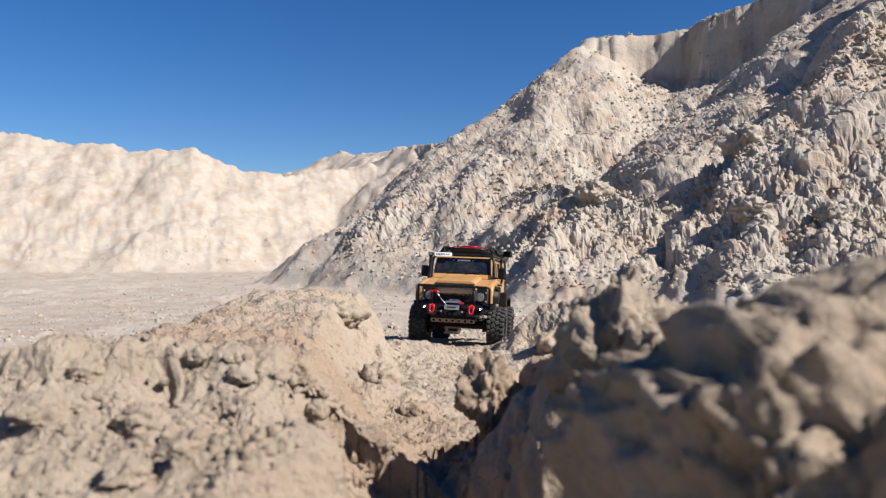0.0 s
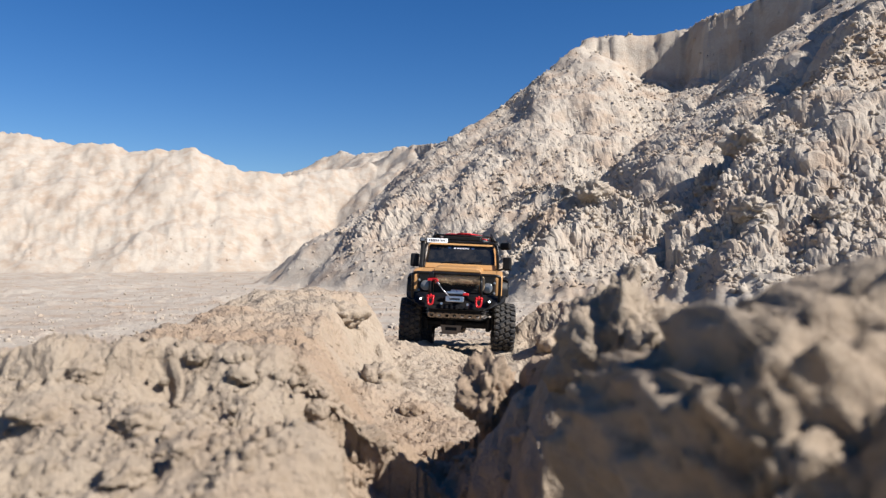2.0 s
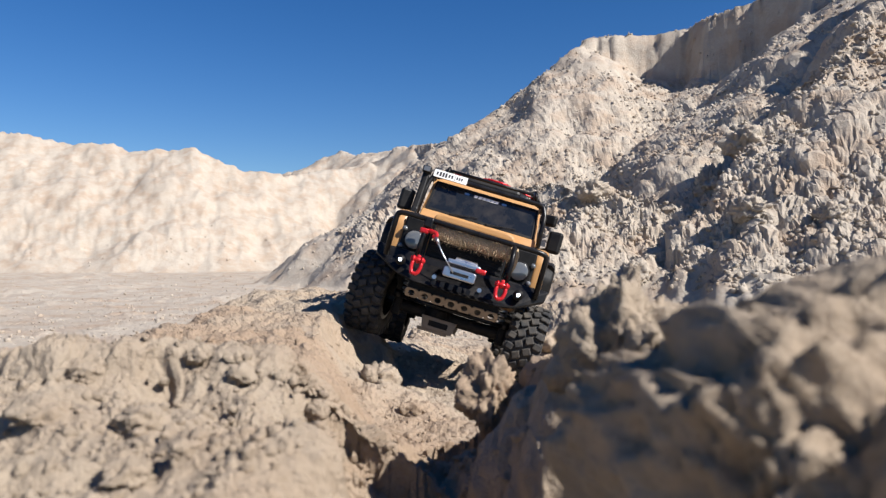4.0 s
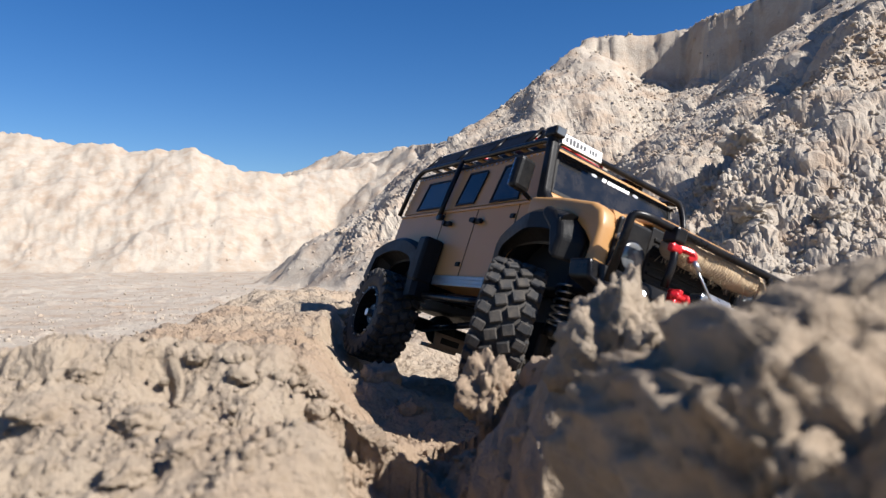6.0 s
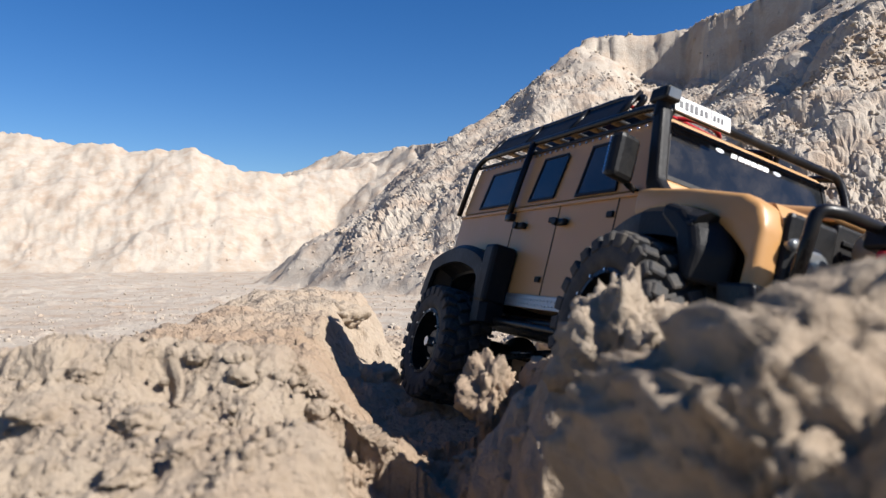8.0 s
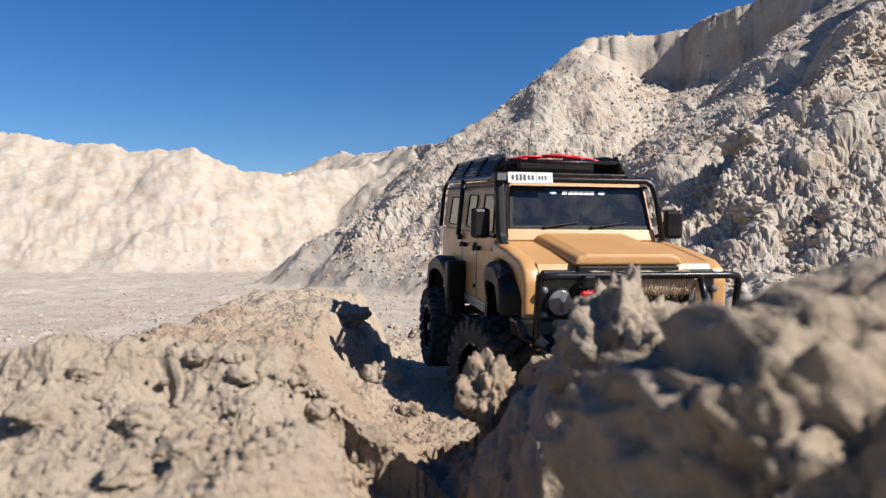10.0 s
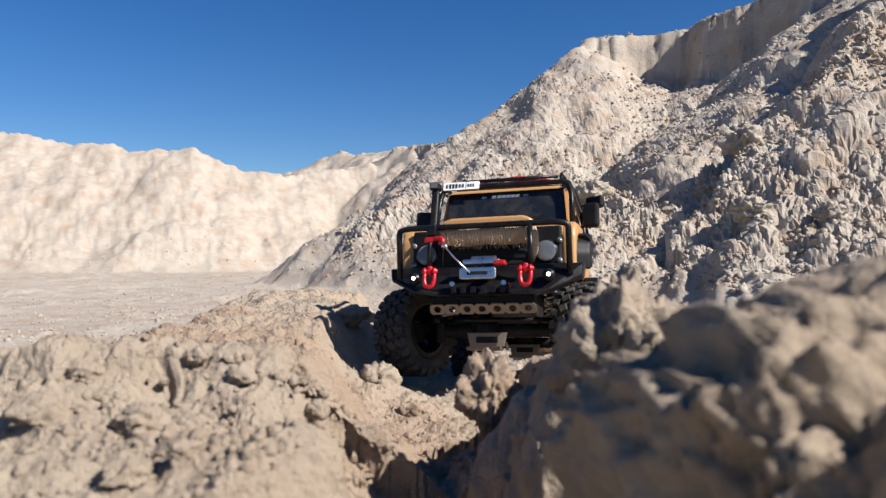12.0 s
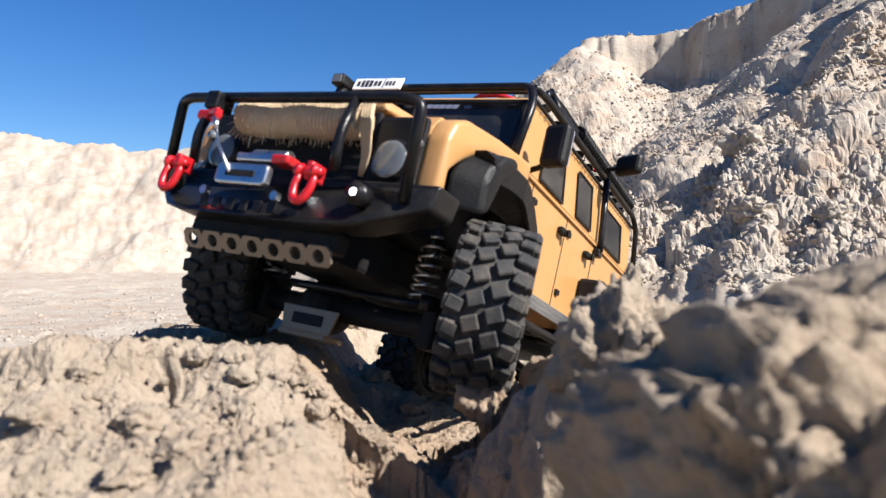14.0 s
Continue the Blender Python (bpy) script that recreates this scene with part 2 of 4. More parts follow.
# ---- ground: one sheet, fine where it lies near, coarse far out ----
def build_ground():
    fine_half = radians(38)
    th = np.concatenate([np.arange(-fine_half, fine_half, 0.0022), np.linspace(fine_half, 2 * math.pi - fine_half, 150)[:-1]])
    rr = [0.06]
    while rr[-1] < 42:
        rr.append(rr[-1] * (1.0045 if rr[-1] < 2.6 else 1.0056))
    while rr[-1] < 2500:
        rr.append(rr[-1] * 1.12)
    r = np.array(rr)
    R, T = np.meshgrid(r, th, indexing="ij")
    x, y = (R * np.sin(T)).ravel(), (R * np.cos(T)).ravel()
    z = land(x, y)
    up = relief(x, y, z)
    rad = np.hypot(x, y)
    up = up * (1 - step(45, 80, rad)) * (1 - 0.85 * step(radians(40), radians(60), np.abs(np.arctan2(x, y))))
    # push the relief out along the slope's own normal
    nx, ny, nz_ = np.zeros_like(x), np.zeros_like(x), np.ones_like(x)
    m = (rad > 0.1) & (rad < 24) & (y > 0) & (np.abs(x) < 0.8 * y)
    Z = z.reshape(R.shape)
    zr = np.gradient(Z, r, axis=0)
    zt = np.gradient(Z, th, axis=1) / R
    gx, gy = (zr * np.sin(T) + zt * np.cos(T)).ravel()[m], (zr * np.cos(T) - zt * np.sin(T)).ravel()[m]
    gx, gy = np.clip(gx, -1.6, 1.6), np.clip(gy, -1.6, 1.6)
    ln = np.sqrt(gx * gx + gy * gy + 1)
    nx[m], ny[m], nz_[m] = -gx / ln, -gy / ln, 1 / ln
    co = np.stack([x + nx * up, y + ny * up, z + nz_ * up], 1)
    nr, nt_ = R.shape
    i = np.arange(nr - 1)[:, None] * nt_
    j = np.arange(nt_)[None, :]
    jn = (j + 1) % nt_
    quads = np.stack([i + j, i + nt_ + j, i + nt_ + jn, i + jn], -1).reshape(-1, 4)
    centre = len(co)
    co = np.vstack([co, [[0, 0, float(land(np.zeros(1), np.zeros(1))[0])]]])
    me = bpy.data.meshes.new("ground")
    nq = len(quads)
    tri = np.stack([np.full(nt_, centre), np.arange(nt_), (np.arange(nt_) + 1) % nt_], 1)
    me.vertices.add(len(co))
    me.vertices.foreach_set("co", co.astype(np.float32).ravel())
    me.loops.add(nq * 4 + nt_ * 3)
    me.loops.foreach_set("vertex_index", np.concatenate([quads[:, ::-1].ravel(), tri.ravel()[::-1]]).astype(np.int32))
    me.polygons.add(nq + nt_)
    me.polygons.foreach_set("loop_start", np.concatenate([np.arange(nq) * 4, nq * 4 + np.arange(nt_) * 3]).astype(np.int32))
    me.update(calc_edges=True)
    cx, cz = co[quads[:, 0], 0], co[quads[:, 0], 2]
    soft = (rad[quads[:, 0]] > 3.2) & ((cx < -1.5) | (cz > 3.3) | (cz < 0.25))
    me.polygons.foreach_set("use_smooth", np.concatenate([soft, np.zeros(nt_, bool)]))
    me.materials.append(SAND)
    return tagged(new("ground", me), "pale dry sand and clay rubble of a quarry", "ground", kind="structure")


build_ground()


# ---- clods and boulders that lie on the ground ----
def ground_z(x, y):
    a, b = np.array([float(x)]), np.array([float(y)])
    z = land(a, b)
    return float((z + relief(a, b, z))[0])


def clod(name, label, category, centre, size, seed, level=4, turn=0.0, rough=0.34, square=1.0, tilt=0.0):
    """An irregular lump of dried clay, sunk a little into the ground."""
    bm = bmesh.new()
    bmesh.ops.create_icosphere(bm, subdivisions=level, radius=1.0)
    off = Vector((seed * 7.13, seed * 3.7, seed * 1.9))
    for v in bm.verts:
        p = v.co.normalized()
        h = noise.fractal(p * 1.1 + off, 0.9, 2.0, 3) * rough * 1.2 + noise.fractal(p * 3.2 + off, 0.8, 2.1, 5) * rough * 0.55
        h += abs(noise.fractal(p * 6.0 + off, 0.7, 2.2, 5)) * rough * 0.45
        h += (noise.voronoi(p * 4.0 + off)[0][0] - 0.3) * rough * -0.35
        q = Vector([math.copysign(abs(c) ** square, c) for c in p])
        v.co = q * (1 + h)
        v.co = Vector((v.co.x * size[0], v.co.y * size[1], v.co.z * size[2]))
    me = bpy.data.meshes.new(name)
    for f in bm.faces:
        f.smooth = True
    bm.to_mesh(me)
    bm.free()
    me.materials.append(SAND)
    ob = new(name, me)
    ob.matrix_basis = pose(*centre, 0, tilt, turn)
    return tagged(ob, label, category)


def build_boulder():
    """A squarish block of clay: an upright flank towards the rut, a crown that falls away behind."""
    bm = bmesh.new()
    bmesh.ops.create_icosphere(bm, subdivisions=6, radius=1.0)
    off = Vector((21.4, 11.1, 5.7))
    for v in bm.verts:
        p = v.co.normalized()
        q = Vector([math.copysign(abs(c) ** 0.5, c) for c in p])
        h = noise.fractal(p * 1.3 + off, 0.9, 2.0, 3) * 0.11 + noise.fractal(p * 3.6 + off, 0.8, 2.1, 5) * 0.11
        h -= abs(noise.fractal(p * 7.0 + off, 0.7, 2.2, 5)) * 0.08
        q = q * (1 + h)
        x, y, z = q.x * 0.072, q.y * 0.050, q.z * 0.070
        if z > 0:
            z *= 1.0 - 0.26 * max(0.0, y) / 0.050 - 0.13 * max(0.0, -x) / 0.072 + 0.10 * math.exp(-((x - 0.010) / 0.016) ** 2)
        v.co = (x, y, z)
    for f in bm.faces:
        f.smooth = True
    me = bpy.data.meshes.new("boulder")
    bm.to_mesh(me)
    bm.free()
    me.materials.append(SAND)
    ob = new("boulder", me)
    ob.matrix_basis = pose(0.108, 0.161, 0.329, 0, 0, 4)
    return tagged(ob, "large pale clay boulder with an upright crumbling flank", "boulder")


build_boulder()
clod("clay_lump", "knobbly pale clay lump on the bank crest", "clay lump", (0.083, 0.315, 0.356), (0.026, 0.024, 0.035), 5, 5, 40, 0.42)
clod("clay_lump", "small rounded clay lump beside the rut", "clay lump", (0.030, 0.440, 0.309), (0.017, 0.017, 0.024), 8, 5, 0, 0.4)


def scatter_crumbs(name, label, rng_seed, count, place, size_lo, size_hi):
    """Loose crumbs too many to count, one mesh."""
    rng = np.random.default_rng(rng_seed)
    base = bmesh.new()
    bmesh.ops.create_icosphere(base, subdivisions=1, radius=1.0)
    vs = np.array([v.co[:] for v in base.verts])
    fs = np.array([[v.index for v in f.verts] for f in base.faces])
    base.free()
    x, y = place(rng, count)
    z = land(x, y)
    z = z + relief(x, y, z)
    s = size_lo * (size_hi / size_lo) ** (rng.random(len(x)) ** 2.2)
    nv = len(vs)
    shape = vs[None] * (1 + 0.32 * rng.standard_normal((len(x), nv, 1)).clip(-1.6, 1.6)) * s[:, None, None]
    shape = shape * (0.6 + 0.8 * rng.random((len(x), 1, 3)))
    ang = rng.random(len(x)) * 6.283
    ca, sa = np.cos(ang)[:, None], np.sin(ang)[:, None]
    px, py = shape[..., 0] * ca - shape[..., 1] * sa, shape[..., 0] * sa + shape[..., 1] * ca
    co = np.stack([px + x[:, None], py + y[:, None], shape[..., 2] + (z + 0.25 * s)[:, None]], -1).reshape(-1, 3)
    faces = (fs[None] + np.arange(len(x))[:, None, None] * nv).reshape(-1, 3)
    me = bpy.data.meshes.new(name)
    me.vertices.add(len(co))
    me.vertices.foreach_set("co", co.astype(np.float32).ravel())
    me.loops.add(len(faces) * 3)
    me.loops.foreach_set("vertex_index", faces.astype(np.int32).ravel())
    me.polygons.add(len(faces))
    me.polygons.foreach_set("loop_start", (np.arange(len(faces)) * 3).astype(np.int32))
    me.update(calc_edges=True)
    me.materials.append(SAND)
    return tagged(new(name, me), label, "rubble", kind="stuff")


def near_places(rng, n):
    r = 0.22 * (12.0 ** rng.random(n))
    a = (rng.random(n) - 0.5) * 1.35
    return r * np.sin(a), r * np.cos(a)


def slope_places(rng, n):
    r = 4.0 * (5.0 ** rng.random(n * 3))
    a = (rng.random(n * 3) - 0.5) * 1.3
    x, y = r * np.sin(a), r * np.cos(a)
    keep = (land(x, y) > 0.15) & (rng.random(n * 3) < 0.22 + 0.78 * step(-1.0, 4.5, x + 0.25 * (12 - y)))
    return x[keep][:n], y[keep][:n]


# clods large enough to be told apart: x, y, half width, flatness
BLOCKS = [(2.805, 6.423, 0.18, 0.8), (2.551, 6.667, 0.1721, 0.9), (1.51, 5.541, 0.1162, 0.9), (2.369, 5.381, 0.1302, 0.7), (2.804, 5.031, 0.1055, 0.8), (1.441, 6.712, 0.1407, 0.8), (-1.399, 9.797, 0.0711, 0.8)]
CLODS = [(-0.119, 0.277, 0.0085, 0.7), (-0.104, 0.233, 0.0079, 0.6), (-0.073, 0.807, 0.0221, 0.9), (-0.123, 0.349, 0.0068, 0.7), (-0.161, 0.281, 0.0113, 0.5), (-0.099, 0.343, 0.0072, 0.7), (-0.086, 2.553, 0.0412, 0.8), (-0.163, 1.173, 0.0322, 0.6), (-0.168, 0.33, 0.0069, 0.7), (-0.16, 0.753, 0.0146, 0.7), (-0.064, 0.356, 0.0063, 0.8), (-0.087, 0.238, 0.0058, 0.6), (0.04, 0.329, 0.0069, 0.9), (0.032, 0.327, 0.0063, 0.9), (0.253, 1.647, 0.0345, 0.8), (-0.031, 0.719, 0.0151, 0.8)]
for k, (x, y, s, flat) in enumerate(BLOCKS):
    tagged(clod("clay_block", "broken block of pale clay lying on the scree", "clay block", (x, y, ground_z(x, y) + s * 0.25), (s, s * 0.8, s * flat), 20 + k, 5, 37 * k, 0.42), group="blocks on the scree")
for k, (x, y, s, flat) in enumerate(CLODS):
    tagged(clod("clod", "dry crumbling clay clod on the bank", "clod", (x, y, ground_z(x, y) + s * 0.15), (s, s * 0.85, s * flat), 40 + k, 4, 53 * k, 0.36), group="clods on the near banks")


scatter_crumbs("crumbs", "loose crumbs of dry clay on the near banks", 11, 9000, near_places, 0.0007, 0.0032)
scatter_crumbs("scree", "broken clay rubble lying on the slopes", 12, 17000, slope_places, 0.008, 0.030)


def plain_places(rng, n):
    r = 2.6 * (6.5 ** rng.random(n))
    a = -0.62 + 0.9 * rng.random(n)
    x, y = r * np.sin(a), r * np.cos(a)
    keep = land(x, y) < 0.2
    return x[keep], y[keep]


scatter_crumbs("pebbles", "small stones and crumbs strewn over the quarry floor", 13, 5000, plain_places, 0.003, 0.014)


# ---- truck materials ----
def simple(name, color, rough, metal=0.0, dust=0.0, grain=0.0, scale=60.0, coat=0.0):
    """A plain surface with grain and a film of pale dust in patches."""
    m, nt, bsdf = material(name)
    N, L = nt.nodes.new, nt.links.new
    tc = N("ShaderNodeTexCoord")
    n1 = N("ShaderNodeTexNoise")
    n1.inputs["Scale"].default_value, n1.inputs["Detail"].default_value, n1.inputs["Roughness"].default_value = scale, 8, 0.65
    L(tc.outputs["Object"], n1.inputs["Vector"])
    ramp = N("ShaderNodeValToRGB")
    ramp.color_ramp.elements[0].position, ramp.color_ramp.elements[0].color = 0.42, (0, 0, 0, 1)
    ramp.color_ramp.elements[1].position, ramp.color_ramp.elements[1].color = 0.75, (dust, dust, dust, 1)
    L(n1.outputs["Fac"], ramp.inputs["Fac"])
    mix = N("ShaderNodeMix")
    mix.data_type = 'RGBA'
    mix.inputs[6].default_value, mix.inputs[7].default_value = (*color, 1), (0.42, 0.34, 0.25, 1)
    L(ramp.outputs["Color"], mix.inputs[0])
    L(mix.outputs[2], bsdf.inputs["Base Color"])
    rr = N("ShaderNodeMapRange")
    rr.inputs[1].default_value, rr.inputs[2].default_value = 0.3, 0.75
    rr.inputs[3].default_value, rr.inputs[4].default_value = rough * 0.8, min(1, rough * 1.25 + dust * 0.3)
    L(n1.outputs["Fac"], rr.inputs[0])
    L(rr.outputs[0], bsdf.inputs["Roughness"])
    bsdf.inputs["Metallic"].default_value = metal
    bsdf.inputs["Specular IOR Level"].default_value = 0.22 if max(color) < 0.0115 else 0.5
    bsdf.inputs["Coat Weight"].default_value = coat
    bsdf.inputs["Coat Roughness"].default_value = 0.15
    if grain:
        n2 = N("ShaderNodeTexNoise")
        n2.inputs["Scale"].default_value, n2.inputs["Detail"].default_value = scale * 8, 6
        L(tc.outputs["Object"], n2.inputs["Vector"])
        b = N("ShaderNodeBump")
        b.inputs["Strength"].default_value, b.inputs["Distance"].default_value = grain, 0.0006
        L(n2.outputs["Fac"], b.inputs["Height"])
        L(b.outputs["Normal"], bsdf.inputs["Normal"])
    return m


PAINT = simple("ochre_paint", (0.43, 0.225, 0.080), 0.38, 0.0, 0.16, 0.12, 22)
BLACK = simple("black_plastic", (0.006, 0.006, 0.0065), 0.5, 0.0, 0.02, 0.35, 40)
STEEL_BLACK = simple("black_steel", (0.006, 0.006, 0.007), 0.30, 0.0, 0.03, 0.15, 50)
SHELL = simple("dark_chassis", (0.006, 0.006, 0.007), 0.6, 0.0, 0.05, 0.2, 50)
RUBBER = simple("tyre_rubber", (0.016, 0.016, 0.017), 0.8, 0.0, 0.20, 0.6, 70)
# glass dust film thickened so its pale colour imitates a grey sky reflection
GLASS = simple("tinted_glass", (0.010, 0.012, 0.015), 0.12, 0.0, 0.12, 0.0, 18)
SILVER = simple("brushed_alloy", (0.55, 0.56, 0.58), 0.3, 1.0, 0.10, 0.2, 60)
DULL = simple("scratched_plate", (0.24, 0.19, 0.145), 0.5, 0.6, 0.25, 0.4, 60)
CHECKER = simple("tread_plate", (0.42, 0.42, 0.42), 0.35, 0.9, 0.2, 0.8, 90)
RED = simple("red_anodised", (0.55, 0.012, 0.018), 0.28, 0.35, 0.06, 0.1, 60)
WHITE = simple("white_plate", (0.78, 0.78, 0.77), 0.4, 0.0, 0.12, 0.0, 60)
INK = simple("dark_print", (0.03, 0.03, 0.035), 0.5)
DECAL = simple("white_print", (0.85, 0.85, 0.85), 0.5)
JUTE = simple("jute_rope", (0.46, 0.34, 0.21), 0.95, 0.0, 0.4, 1.0, 160)
LENS = simple("clear_lens", (0.10, 0.11, 0.12), 0.12, 0.0, 0.2, 0.0, 40, 0.8)
LAMP, _nt, _b = material("lit_led")
_b.inputs["Base Color"].default_value = (0.9, 0.95, 1, 1)
_b.inputs["Emission Color"].default_value = (0.75, 0.85, 1.0, 1)
_b.inputs["Emission Strength"].default_value = 4.0


# ---- modelling helpers ----
def merge(bm, other, m=None):
    me = bpy.data.meshes.new("tmp")
    other.to_mesh(me)
    other.free()
    if m is not None:
        me.transform(m)
    bm.from_mesh(me)
    bpy.data.meshes.remove(me)


def rbox(bm, x0, x1, y0, y1, z0, z1, b=0.002, m=None, seg=2):
    """A box with rounded edges."""
    o = bmesh.new()
    bmesh.ops.create_cube(o, size=1, matrix=Matrix.LocRotScale(((x0 + x1) / 2, (y0 + y1) / 2, (z0 + z1) / 2), None, (x1 - x0, y1 - y0, z1 - z0)))
    if b:
        bmesh.ops.bevel(o, geom=o.edges[:], offset=b, segments=seg, profile=0.5, affect='EDGES')
    merge(bm, o, m)
    return bm


def cyl(bm, r, depth, m, seg=20, r2=None, bev=0.0):
    o = bmesh.new()
    bmesh.ops.create_cone(o, segments=seg, radius1=r, radius2=r if r2 is None else r2, depth=depth, cap_ends=True)
    if bev:
        bmesh.ops.bevel(o, geom=[e for e in o.edges if len(e.link_faces) == 2 and e.calc_face_angle(0) > 0.9], offset=bev, segments=2, affect='EDGES')
    merge(bm, o, m)
    return bm


def rounded(pts, rad, n=5):
    """A polyline with its corners rounded."""
    pts = [Vector(p) for p in pts]
    out = [pts[0]]
    for a, b, c in zip(pts, pts[1:], pts[2:]):
        u, v = (a - b), (c - b)
        k = min(rad, u.length * 0.45, v.length * 0.45)
        p, q = b + u.normalized() * k, b + v.normalized() * k
        out += [p.lerp(b, t).lerp(b.lerp(q, t), t) for t in (i / n for i in range(n + 1))]
    return out + [pts[-1]]


def tube(bm, pts, r, rad=0.01, seg=10, closed=False):
    path = rounded(pts, rad) if rad else [Vector(p) for p in pts]
    rings, up = [], None
    for i, p in enumerate(path):
        d = (path[min(i + 1, len(path) - 1)] - path[max(i - 1, 0)]).normalized()
        if up is None:
            up = d.orthogonal().normalized()
        up = (up - d * up.dot(d)).normalized()
        w = d.cross(up)
        rings.append([bm.verts.new(p + (up * math.cos(a) + w * math.sin(a)) * r) for a in (2 * math.pi * k / seg for k in range(seg))])
    for a, b in zip(rings, rings[1:]):
        for k in range(seg):
            bm.faces.new((a[k], a[(k + 1) % seg], b[(k + 1) % seg], b[k]))
    bm.faces.new(rings[0][::-1])
    bm.faces.new(rings[-1])
    return bm


def slab(bm, outline, axis_a, axis_b, bev=0.0):
    """A plate: outline in (u, v), pushed from axis_a to axis_b, two functions (u, v) -> point."""
    o = bmesh.new()
    a = [o.verts.new(axis_a(*p)) for p in outline]
    b = [o.verts.new(axis_b(*p)) for p in outline]
    n = len(outline)
    o.faces.new(a)
    o.faces.new(b[::-1])
    for i in range(n):
        o.faces.new((a[i], b[i], b[(i + 1) % n], a[(i + 1) % n]))
    bmesh.ops.recalc_face_normals(o, faces=o.faces[:])
    if bev:
        es = [e for e in o.edges if e.calc_face_angle(0) > 0.35]
        bmesh.ops.bevel(o, geom=es, offset=bev, segments=3, profile=0.5, affect='EDGES', clamp_overlap=True)
    merge(bm, o)
    return bm


def arc(cx, cz, r, a0, a1, n=12):
    return [(cx + r * math.cos(radians(a0 + (a1 - a0) * i / n)), cz + r * math.sin(radians(a0 + (a1 - a0) * i / n))) for i in range(n + 1)]


def ring_plate(bm, outer, inner, to):
    """A flat frame between two outlines with equal counts, mapped by to(u, v, depth)."""
    n = len(outer)
    o = bmesh.new()
    grid = [[o.verts.new(to(u, v, d)) for (u, v) in line] for line, d in ((outer, 0.0), (outer, 0.0015), (inner, 0.0015), (inner, 0.0))]
    for a, b in zip(grid, grid[1:] + grid[:1]):
        for i in range(n):
            o.faces.new((a[i], a[(i + 1) % n], b[(i + 1) % n], b[i]))
    bmesh.ops.recalc_face_normals(o, faces=o.faces[:])
    merge(bm, o)


FRONT_X, REAR_X, TRACK, AXLE_Z, TYRE_R = 0.128, -0.184, 0.115, 0.064, 0.060


